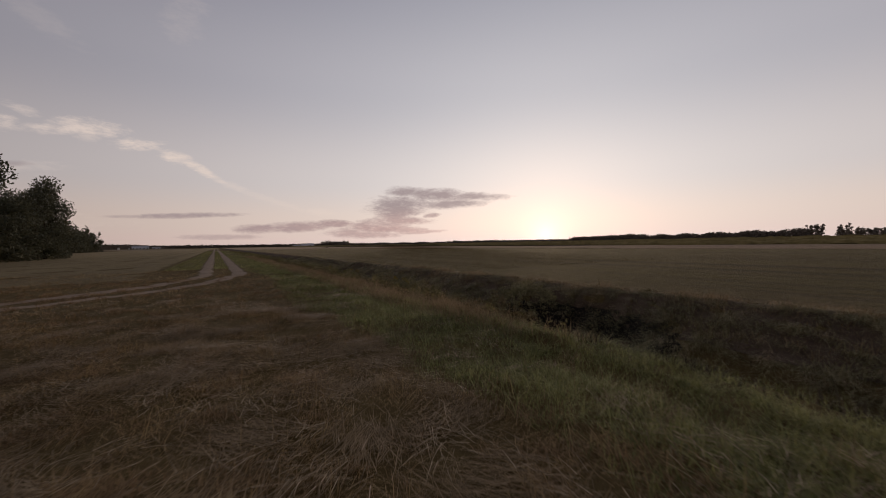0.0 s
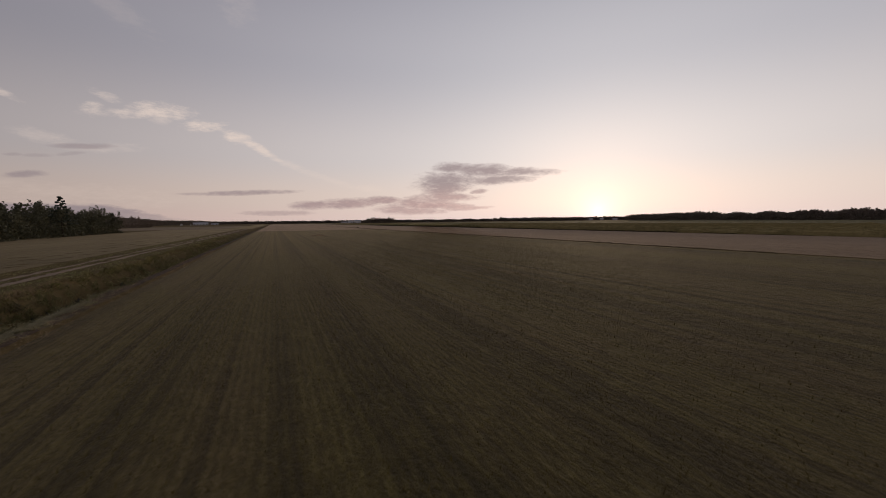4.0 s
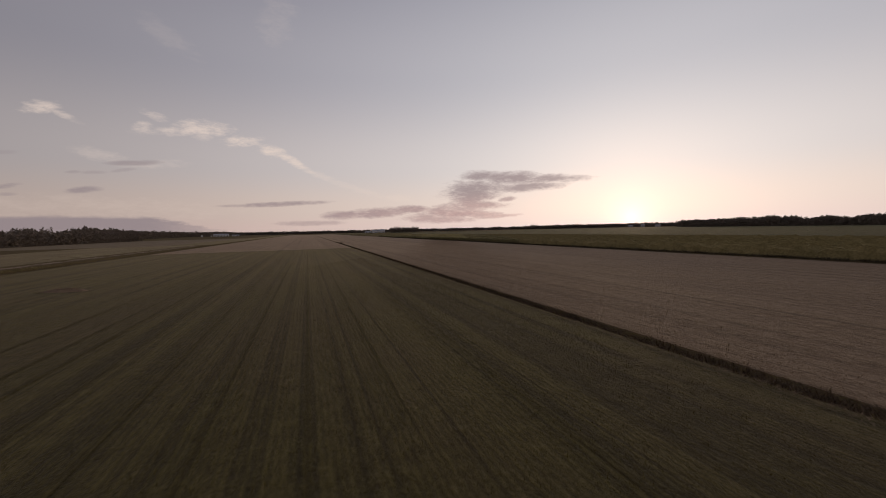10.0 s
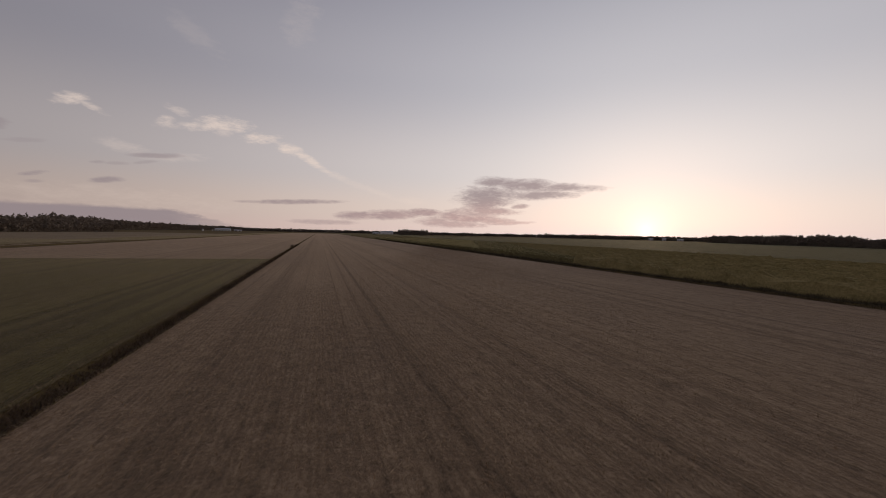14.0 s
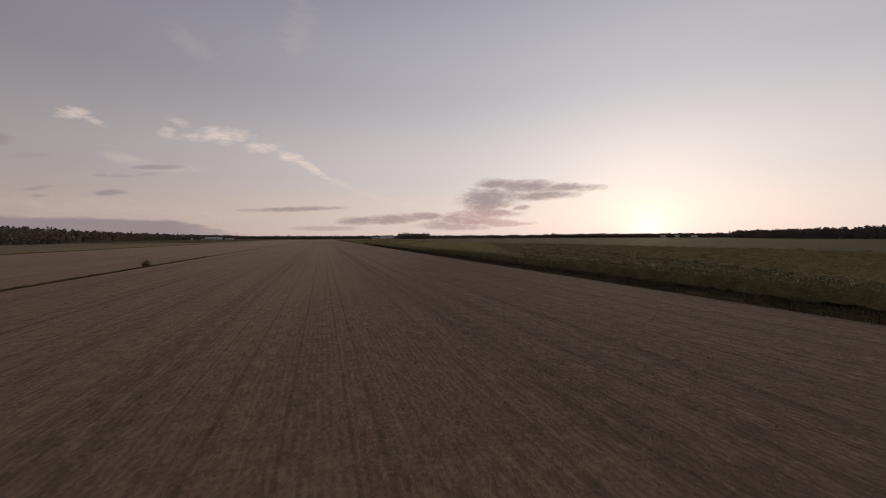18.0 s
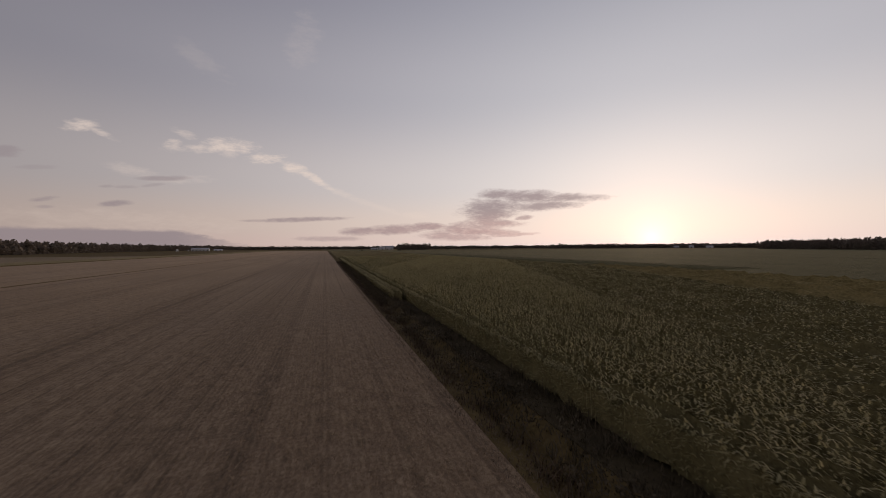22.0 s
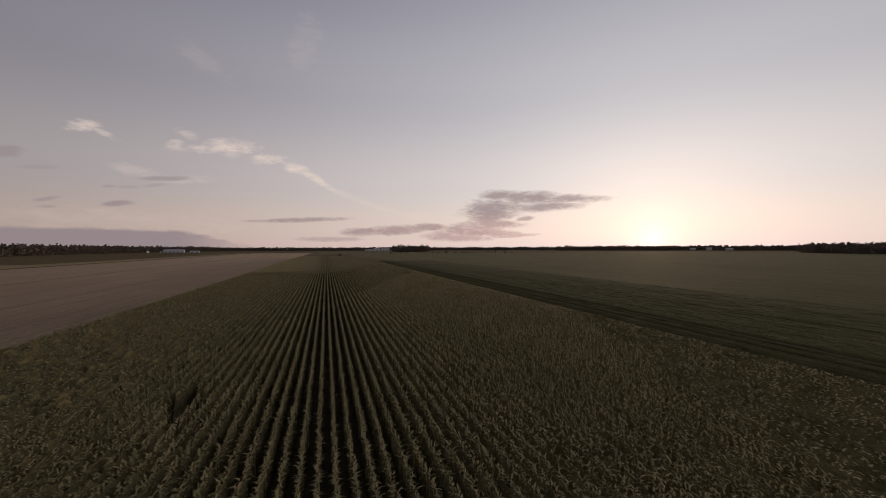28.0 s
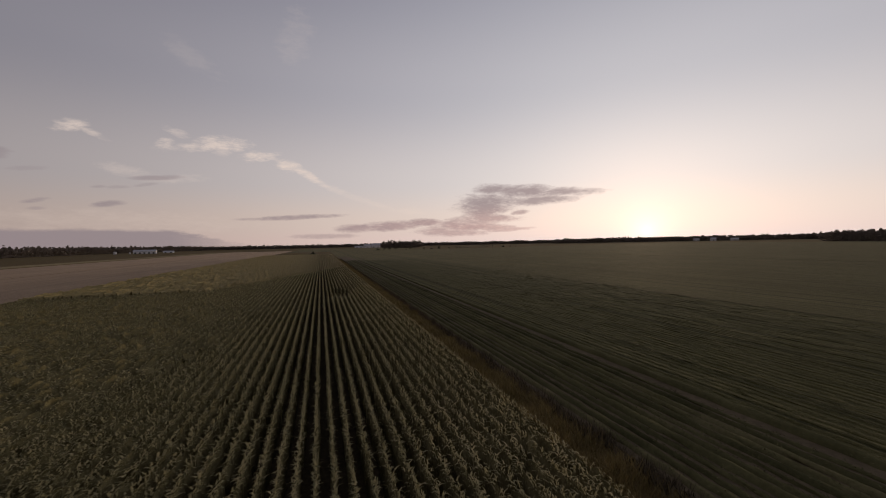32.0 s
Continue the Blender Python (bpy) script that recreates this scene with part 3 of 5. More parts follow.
MARKS = [((49.4, 101), (49.4, 230)), ((52.6, 99), (52.55, 260)), ((54.3, 99), (54.3, 240)), ((60.1, 103), (60.1, 270)),
         ((34.5, 147), (38.0, 134), (41.0, 124), (44.4, 113.8), (46.2, 108.3), (48.3, 102.5), (49.8, 97.5), (50.6, 92)),
         ((36.8, 146), (40.2, 133), (43.4, 121.8), (47.2, 110.4), (48.9, 105.7), (50.6, 101.0), (51.6, 95), (52.0, 90)),
         ((47.0, 140), (45.2, 128), (44.2, 118), (43.3, 109), (42.6, 98), (42.2, 80)), ((48.8, 134), (47.0, 121.8), (45.0, 112), (44.0, 104), (43.6, 90)),
         ((39.0, 45), (38.6, 75), (37.7, 100), (37.5, 180)), ((41.4, 45), (42.3, 69), (42.6, 90)), ((32.6, 60), (32.6, 150)), ((34.6, 60), (34.5, 140)), ((36.0, 45), (36.1, 120)), ((45.0, 60), (45.6, 92)), ((30.2, 50), (30.4, 110)), ((40.2, 48), (40.4, 92)), ((70.0, 130), (70.4, 220)), ((63.2, 120), (63.3, 210)), ((66.5, 110), (66.8, 270)), ((74.6, 110), (75.2, 250)), ((57.0, 130), (57.0, 250))]
for k, line in enumerate(MARKS):
    wheel_mark(line, 0.18 + 0.10 * ((k * 7) % 5) / 4, 300 + k)

# water in the ditch
me = grid_mesh("water", [8.1, 8.2, 8.3, 8.4], list(np.arange(55.5, 58.6, 1.0)), lambda X, Y: np.full_like(X, -1.78), M_water)
tagged(new("water", me), "small dark pool of water in the bottom of the ditch", "water", kind="structure")


# mud along the bottom; the ditch's deep shade is put into its colour
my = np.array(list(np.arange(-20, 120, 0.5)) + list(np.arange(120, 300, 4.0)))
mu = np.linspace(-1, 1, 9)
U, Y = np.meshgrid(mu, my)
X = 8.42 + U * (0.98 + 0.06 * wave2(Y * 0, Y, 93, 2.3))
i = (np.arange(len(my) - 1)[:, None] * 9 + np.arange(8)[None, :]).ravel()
me = mesh_np("ditch_bed", np.stack([X, Y, ground_z(X, Y) + 0.03 - 0.06 * U ** 4], -1).reshape(-1, 3), np.stack([i, i + 1, i + 10, i + 9], 1), M_shade_mud)
tagged(new("ditch_bed", me), "muddy bottom of the ditch, coloured near black for its shade", "mud", kind="structure")
# floor of the hole, blackened in place of shade
me = grid_mesh("ditch_hole", np.arange(7.9, 11.5, 0.12), np.arange(4.8, 11.7, 0.25), lambda X, Y: np.where(np.hypot((X - 9.7) / 1.7, (Y - 8.2) / 3.4) < 0.95, ground_z(X, Y) + 0.06, ground_z(X, Y) - 0.2), M_shade_mud)
tagged(new("ditch_hole", me), "mud in a hole of the ditch, coloured near black for its shade", "mud", kind="structure")

# bare earth on the field side of the ditch
bx = np.arange(10.1, 12.55, 0.3)
by = list(np.arange(-20, 120, 0.7)) + list(np.arange(120, 500, 4.0))
me = grid_mesh("ditch_bank", bx, by, lambda X, Y: ground_z(X, Y) + 0.035 + 0.03 * wave2(X, Y, 91, 0.8), M_bank)
tagged(new("ditch_bank", me), "bare brown earth slope on the field side of the ditch", "bank", kind="structure")


# sandy track of two ruts: straight along the ditch, then bending away
def track_line(s, off):
    """Point s metres along the track, off metres to its right side."""
    if s >= 0:
        return 0.75 + off, 30.0 + s
    rad = 16.0
    a = min(-s / rad, 1.15)
    rest = max(0.0, -s - rad * 1.15)
    cx, cy = 0.75 - rad, 30.0
    r = rad + off
    x, y = cx + r * math.cos(a), cy - r * math.sin(a)
    return x - math.sin(a) * rest, y - math.cos(a) * rest


def rut(off, width, label):
    ss = list(np.arange(-60, 60, 0.5)) + list(np.arange(60, 380, 4.0))
    V, F = [], []
    r = np.random.default_rng(int(off * 10) + 50)
    wl, wr = r.normal(0, 0.12, len(ss)), r.normal(0, 0.12, len(ss))
    cross = (-0.5, -0.28, 0.0, 0.28, 0.5)
    for i, s in enumerate(ss):
        for c in cross:
            x, y = track_line(s, off + c * width + (wl[i] if c < 0 else wr[i]) * abs(c) * 2)
            V.append((x, y, float(ground_z(np.array(x), np.array(y))) + 0.028 - 0.055 * (2 * abs(c)) ** 3 + 0.012 * r.normal()))
    n = len(cross)
    for i in range(len(ss) - 1):
        for j in range(n - 1):
            a = i * n + j
            F.append((a, a + 1, a + 1 + n, a + n))
    return tagged(new("track_rut", mesh_np("track_rut", V, F, M_sand)), label, "dirt track", "ruts of the farm track", "structure")


rut(-0.95, 1.00, "pale sandy wheel rut of the farm track")
rut(1.0, 1.10, "pale sandy wheel rut of the farm track")

# ---- vegetation ----
def strips(base, direction, up, length, width, bend, segs, droop=0.0):
    """Tapering blades: for each base point a ribbon of segs pieces, arching from up towards direction. Returns verts, tris."""
    n = len(base)
    side = np.cross(direction, np.array([0, 0, 1.0]))
    side /= np.linalg.norm(side, axis=1, keepdims=True) + 1e-9
    V = np.zeros((n, 2 * segs + 1, 3))
    for k in range(segs + 1):
        u = k / segs
        c = base + up * (length * (u - droop * u * u))[:, None] * np.array([0, 0, 1.0]) + direction * (length * bend * u * u + length * (1 - up[:, 0]) * u)[:, None]
        w = width * (1 - u) ** 0.7
        if k < segs:
            V[:, 2 * k] = c - side * w[:, None] * 0.5
            V[:, 2 * k + 1] = c + side * w[:, None] * 0.5
        else:
            V[:, 2 * segs] = c
    T = []
    for k in range(segs - 1):
        a = 2 * k
        T += [(a, a + 1, a + 3), (a, a + 3, a + 2)]
    a = 2 * (segs - 1)
    T.append((a, a + 1, a + 2))
    T = np.array(T)
    F = (np.arange(n)[:, None, None] * (2 * segs + 1) + T[None]).reshape(-1, 3)
    return V.reshape(-1, 3), F


def join(pieces):
    V, F, off = [], [], 0
    for v, f in pieces:
        V.append(v)
        F.append(f + off)
        off += len(v)
    return np.concatenate(V), np.concatenate(F)


def dirs(r, n):
    a = r.uniform(0, 2 * math.pi, n)
    return np.stack([np.cos(a), np.sin(a), np.zeros(n)], 1)


def blades(r, pts, h0, h1, w, lean=0.5, bend=0.5, segs=2):
    n = len(pts)
    L = r.uniform(h0, h1, n) * r.uniform(0.7, 1.1, n)
    up = np.repeat(r.uniform(1 - lean, 1.0, n)[:, None], 3, 1)
    return strips(pts, dirs(r, n), up, L, w * r.uniform(0.6, 1.4, n), r.uniform(0.1, bend, n), segs)


def on_ground(x, y, lift=0.0):
    return np.stack([x, y, ground_z(x, y) + lift], 1)


def scatter(r, n, x0, x1, y0, y1, near=None):
    """Points over a patch, denser towards the low end of y when near is given."""
    u = r.random(n)
    if near:
        u = u ** near
    return r.uniform(x0, x1, n), y0 + (y1 - y0) * u


def tussocks(r, n, x0, x1, y0, y1, near, count, reach, long, wide, tilt=(0.35, 0.95), down=None, droop=0.6, segs=3):
    """Clumps of grass: blades fan out from each centre and bow over, those of one clump much alike. down: the way most of them lean."""
    cx, cy = scatter(r, n, x0, x1, y0, y1, near)
    size = r.uniform(0.55, 1.35, n)
    cx, cy, size = np.repeat(cx, count), np.repeat(cy, count), np.repeat(size, count)
    m = len(cx)
    a = r.uniform(0, 2 * math.pi, m)
    if down is not None:
        a = np.repeat(r.normal(down, 0.5, n), count) + r.normal(0, 0.55, m)
    q = np.sqrt(r.random(m)) * reach * size
    b = r.uniform(0, 2 * math.pi, m)
    p = on_ground(cx + np.cos(b) * q, cy + np.sin(b) * q, -0.01)
    d = np.stack([np.cos(a), np.sin(a), np.zeros(m)], 1)
    up = np.repeat(r.uniform(*tilt, m)[:, None], 3, 1)
    return strips(p, d, up, long * size * r.uniform(0.5, 1.15, m), wide * r.uniform(0.6, 1.4, m) * (1 + np.clip(cy - 8, 0, 60) * 0.03), r.uniform(0.2, 0.7, m), segs, droop)


def stuff(name, pieces, mat, label, category):
    V, F = join(pieces)
    return tagged(new(name, mesh_np(name, V, F, mat, flat=True)), label, category, kind="stuff")


# corn: each row is one part of the crop
ROW = 0.76
N_ROWS = int((CORN1 - ROW0) / ROW) + 1


def corn_leaves(r, x, y, leaves, segs, hi, width, low=2, spread=0.76):
    """Corn plants at x, y: arching leaves crowd the top and lie mostly along the row; a short upright whorl, the stalk."""
    n = len(x)
    H = r.uniform(0.93, 1.04, n) * hi
    out = []
    for k in range(leaves):
        hang = k < low
        f = 0.45 + 0.12 * k if hang else 0.70 + 0.25 * ((k - low) / max(1, leaves - low - 1))
        arch = k % 3 != 2
        base = np.stack([x + r.normal(0, 0.03, n), y + r.normal(0, 0.03, n), H * (f - 0.03)], 1)
        L = r.uniform(0.26, 0.44, n) if arch else r.uniform(0.12, 0.22, n)
        up = np.repeat((r.uniform(0.40, 0.75, n) if arch else r.uniform(0.6, 0.95, n))[:, None], 3, 1)
        d = dirs(r, n)
        d[:, 0] *= spread
        d /= np.linalg.norm(d, axis=1, keepdims=True)
        out.append(strips(base, d, up, L, width * r.uniform(0.7, 1.3, n), r.uniform(0.10, 0.38, n), segs if arch else 1, droop=0.75 if arch else 0.3))
    base = np.stack([x, y, np.zeros(n)], 1)
    out.append(strips(base, dirs(r, n), np.ones((n, 3)), H * 0.96, np.full(n, 0.04), np.full(n, 0.03), 1))
    return join(out)


def corn_ridge(r, x, y0, y1, step, hi, profile, rough):
    """A ragged ridge along a row: the dense stand far off, or the stalks and low leaves near by."""
    ys = np.arange(y0, y1 + step * 0.5, step)
    n, m = len(ys), len(profile)
    if n < 2:
        return np.zeros((0, 3)), np.zeros((0, 3), int)
    P = np.zeros((n, m, 3))
    for k, (dx, z) in enumerate(profile):
        P[:, k, 0] = x + dx + r.normal(0, 0.05, n)
        P[:, k, 1] = ys + r.normal(0, step * 0.15, n)
        P[:, k, 2] = z * hi / 2.05 + r.normal(0, rough, n)
    F = []
    i = np.arange(n - 1) * m
    for k in range(m - 1):
        F += [np.stack([i + k, i + k + 1, i + k + m + 1], 1), np.stack([i + k, i + k + m + 1, i + k + m], 1)]
    return P.reshape(-1, 3), np.concatenate(F)


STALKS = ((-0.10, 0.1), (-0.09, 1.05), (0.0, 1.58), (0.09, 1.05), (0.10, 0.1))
FULL = ((-0.24, 0.3), (-0.20, 1.25), (0.0, 1.75), (0.20, 1.25), (0.24, 0.3))
STAND = ((-0.37, 0.0), (-0.24, 1.55), (0.0, 2.1), (0.24, 1.55), (0.37, 0.0))


def build_corn():
    crop = tagged(new("corn_crop"), "tall green and yellowing corn standing in straight rows", "corn")
    r = np.random.default_rng(21)
    pieces, idx = [], []
    singles = []
    for i in range(N_ROWS):
        x = ROW0 + i * ROW
        yc = 352 + (x - 150) / 0.385       # along the line where the crop is seen closest
        near0, near1 = max(325, yc - 40), yc + 72
        mid0, mid1 = max(265, near0 - 60), max(near1 + 90, 610)
        hi = (2.05 + 0.05 * math.sin(i * 0.4)) * min(1.0, 0.58 + 0.16 * i, 0.88 + 0.08 * (N_ROWS - 1 - i))
        first = 120
        if i < 2:
            # the outer rows begin late, behind the weeds
            near0 = mid0 = first = 392 - 4 * i

        def plants(y0, y1, spacing, leaves, segs, width, spread=0.76):
            y = np.arange(y0, y1, spacing)
            y = y + r.normal(0, spacing * 0.2, len(y))
            keep = r.random(len(y)) > 0.05
            bare = ((x - 214.8) / 2.4) ** 2 + ((y - 596) / 6.0) ** 2 < r.uniform(0.5, 1.1, len(y))
            bare |= ((x - 175.8) / 0.8) ** 2 + ((y - 472.5) / 2.6) ** 2 < r.uniform(0.5, 1.1, len(y))
            y = y[keep & ~bare]
            if segs == 2:
                mine = (np.abs(y - 400) < 3.0) & (abs(x - 168) < 3.4)
                singles.extend((x, v) for v in y[mine])
                y = y[~mine]
            if len(y):
                pieces.append(corn_leaves(r, x + r.normal(0, 0.04, len(y)), y, leaves, segs, hi, width, spread=spread))
                idx.append(0)

        plants(near0, yc + 30, 0.23, 11, 2, 0.070)
        plants(yc + 30, near1, 0.24, 10, 2, 0.078, 0.9)
        plants(mid0, near0, 0.34, 10, 1, 0.13, 1.0)
        plants(near1, mid1, 0.36, 9, 1, 0.14, 1.0)
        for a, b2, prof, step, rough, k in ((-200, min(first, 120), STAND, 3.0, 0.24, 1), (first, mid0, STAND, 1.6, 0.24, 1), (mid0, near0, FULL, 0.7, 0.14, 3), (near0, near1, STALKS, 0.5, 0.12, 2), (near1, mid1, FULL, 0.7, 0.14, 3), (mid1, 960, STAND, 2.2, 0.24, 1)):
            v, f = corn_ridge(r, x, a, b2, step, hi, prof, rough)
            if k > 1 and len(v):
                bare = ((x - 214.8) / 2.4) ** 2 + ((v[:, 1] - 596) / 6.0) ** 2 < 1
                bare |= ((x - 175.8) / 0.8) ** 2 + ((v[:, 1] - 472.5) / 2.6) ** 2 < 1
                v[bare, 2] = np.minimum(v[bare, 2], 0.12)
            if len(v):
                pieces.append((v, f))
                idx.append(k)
    # the outer rows hang their lower leaves over the verge
    n = 26000
    y = 240 + 330 * r.random(n)
    x = np.where(y < 390, 154.3, 152.75) + r.uniform(0.0, 0.35, n)
    p = np.stack([x, y, 0.25 + 1.45 * r.random(n) ** 0.8], 1)
    turn = math.pi + r.normal(0, 0.8, n)
    d = np.stack([np.cos(turn), np.sin(turn), np.zeros(n)], 1)
    pieces.append(strips(p, d, np.repeat(r.uniform(0.3, 0.8, n)[:, None], 3, 1), r.uniform(0.25, 0.45, n), r.uniform(0.04, 0.08, n), r.uniform(0.1, 0.4, n), 2, 0.95))
    idx.append(0)
    V, F = join(pieces)
    which = np.concatenate([np.full(len(p[1]), k) for p, k in zip(pieces, idx)])
    tagged(child("corn_stand", mesh_np("corn_stand", V, F, [M_corn, M_corn_far, M_corn_shade, M_corn_shade], which, flat=True), crop), kind="stuff")
    kinds = []
    for k in range(8):
        V, F = corn_leaves(r, np.zeros(1), np.zeros(1), 11, 2, 2.05, 0.068)
        kinds.append(mesh_np("corn_plant", V, F, M_corn, flat=True))
    for k, (x, y) in enumerate(singles[:300]):
        ob = child("corn_plant", kinds[k % 8], crop)
        ob.matrix_basis = pose(x, y, 0, 0, 0, r.normal(0, 12) + 180 * (k % 2))


build_corn()

# trees
def leaf_cards(r, centers, radii, per, size):
    """Clumps of small leaves: tilted rhombs strewn in ellipsoids."""
    n = len(centers) * per
    c = np.repeat(centers, per, 0)
    rad = np.repeat(radii, per, 0)
    d = r.normal(0, 1, (n, 3))
    d /= np.linalg.norm(d, axis=1, keepdims=True)
    p = c + d * rad * (r.random((n, 1)) ** 0.45)
    a, b = r.normal(0, 1, (n, 3)), r.normal(0, 1, (n, 3))
    a /= np.linalg.norm(a, axis=1, keepdims=True)
    b -= a * (a * b).sum(1, keepdims=True)
    b /= np.linalg.norm(b, axis=1, keepdims=True)
    s = size * r.uniform(0.5, 1.3, (n, 1))
    V = np.stack([p - a * s, p + b * s * 0.55, p + a * s, p - b * s * 0.55], 1).reshape(-1, 3)
    i = np.arange(n) * 4
    return V, np.concatenate([np.stack([i, i + 1, i + 2], 1), np.stack([i, i + 2, i + 3], 1)])


def limb(bm, p0, p1, r0, r1, sides=6):
    p0, p1 = Vector(p0), Vector(p1)
    q = (p1 - p0).to_track_quat("Z", "Y")
    rings = []
    for p, rr in ((p0, r0), (p1, r1)):
        rings.append([bm.verts.new(p + q @ Vector((math.cos(6.2832 * k / sides) * rr, math.sin(6.2832 * k / sides) * rr, 0))) for k in range(sides)])
    for k in range(sides):
        bm.faces.new((rings[0][k], rings[0][(k + 1) % sides], rings[1][(k + 1) % sides], rings[1][k]))
    bm.faces.new(rings[1])


def make_tree(seed, height, spread, leaves, label):
    r = np.random.default_rng(seed)
    ob = tagged(new("tree"), label, "tree", "trees of the near wood")
    bm = bmesh.new()
    limb(bm, (0, 0, -0.2), (0, 0, height * 0.45), height * 0.022, height * 0.014, 8)
    limb(bm, (0, 0, height * 0.45), (r.normal(0, 0.3), r.normal(0, 0.3), height * 0.85), height * 0.014, 0.04)
    cs, rs = [], []
    for k in range(22):
        f = 0.05 + 0.92 * (k + r.random()) / 22
        a = r.uniform(0, 6.28)
        w = spread * math.sin(math.pi * min(1, 0.16 + f * 0.84)) ** 0.7 * r.uniform(0.35, 1.0)
        p = (math.cos(a) * w, math.sin(a) * w, height * f)
        cs.append(p)
        s = spread * r.uniform(0.36, 0.6)
        rs.append((s, s, s * 0.8))
        if k % 2 == 0:
            limb(bm, (0, 0, height * max(0.08, f - 0.18)), p, height * 0.006, 0.03, 5)
    part("trunk", bm, M_bark, ob)
    V, F = leaf_cards(r, np.array(cs), np.array(rs), leaves // 22, 0.21)
    child("crown", mesh_np("crown", V, F, M_foliage, flat=True), ob)
    return ob


def make_pine(seed, height, leaves, label):
    r = np.random.default_rng(seed)
    ob = tagged(new("pine_tree"), label, "tree", "trees of the near wood")
    bm = bmesh.new()
    limb(bm, (0, 0, -0.2), (0, 0, height * 0.97), height * 0.02, 0.05, 8)
    cs, rs = [], []
    for k in range(26):
        f = 0.3 + 0.68 * k / 25
        a = k * 2.4 + r.normal(0, 0.3)
        w = height * (0.26 * (1 - f) + 0.05) * r.uniform(0.6, 1.25)
        p = (math.cos(a) * w, math.sin(a) * w, height * f + w * 0.12)
        limb(bm, (0, 0, height * f - 0.2), p, height * 0.005, 0.02, 4)
        cs.append((p[0] * 0.75, p[1] * 0.75, p[2]))
        rs.append((w * 0.5, w * 0.5, height * 0.022))
    cs.append((0, 0, height * 0.98))
    rs.append((0.3, 0.3, 0.6))
    part("trunk", bm, M_bark, ob)
    V, F = leaf_cards(r, np.array(cs), np.array(rs), leaves // 27, height * 0.018)
    child("crown", mesh_np("crown", V, F, M_needle, flat=True), ob)
    return ob


def forest(name, seed, pts, h0, h1, spread, label, cards=46, leaf=0.26, mat=None):
    """A far wood: many rough crowns in one mesh."""
    r = np.random.default_rng(seed)
    pts = np.asarray(pts, float)
    n = len(pts)
    h = r.uniform(h0, h1, n) * (1 + 0.12 * np.sin(np.arange(n) * 0.37))
    w = spread * r.uniform(0.7, 1.25, n)
    c, rad = [], []
    for k in range(5):
        f = (0.08, 0.32, 0.54, 0.72, 0.87)[k]
        q = pts.copy()
        jit = r.normal(0, 0.28, (n, 2)) * w[:, None]
        c.append(np.stack([q[:, 0] + jit[:, 0], q[:, 1] + jit[:, 1], h * f], 1))
        s = w * (0.62, 0.6, 0.55, 0.45, 0.32)[k]
        rad.append(np.stack([s, s, h * 0.17], 1))
    c, rad = np.concatenate(c), np.concatenate(rad)
    V, F = leaf_cards(r, c, rad, cards // 5, 1.0)
    # leaf size grows with the crown
    m = V.reshape(-1, 4, 3)
    mid = m.mean(1, keepdims=True)
    m[:] = mid + (m - mid) * (np.repeat(np.tile(w, 5), cards // 5)[:, None, None] * leaf)
    m[..., 2] = np.maximum(m[..., 2], 0.05)
    return tagged(new(name, mesh_np(name, m.reshape(-1, 3), F, mat or M_foliage, flat=True)), label, "wood", kind="stuff")


def line_pts(r, pts, step, rows, gap, jitter=0.5):
    """Places of trees along a line, in several rows to its left side."""
    out = []
    for (x0, y0), (x1, y1) in zip(pts, pts[1:]):
        L = math.hypot(x1 - x0, y1 - y0)
        ux, uy = (x1 - x0) / L, (y1 - y0) / L
        for k in range(rows):
            for s in np.arange(0, L, step):
                s2 = s + r.normal(0, step * jitter)
                g = k * gap + r.normal(0, gap * 0.3)
                out.append((x0 + ux * s2 - uy * g, y0 + uy * s2 + ux * g))
    return out


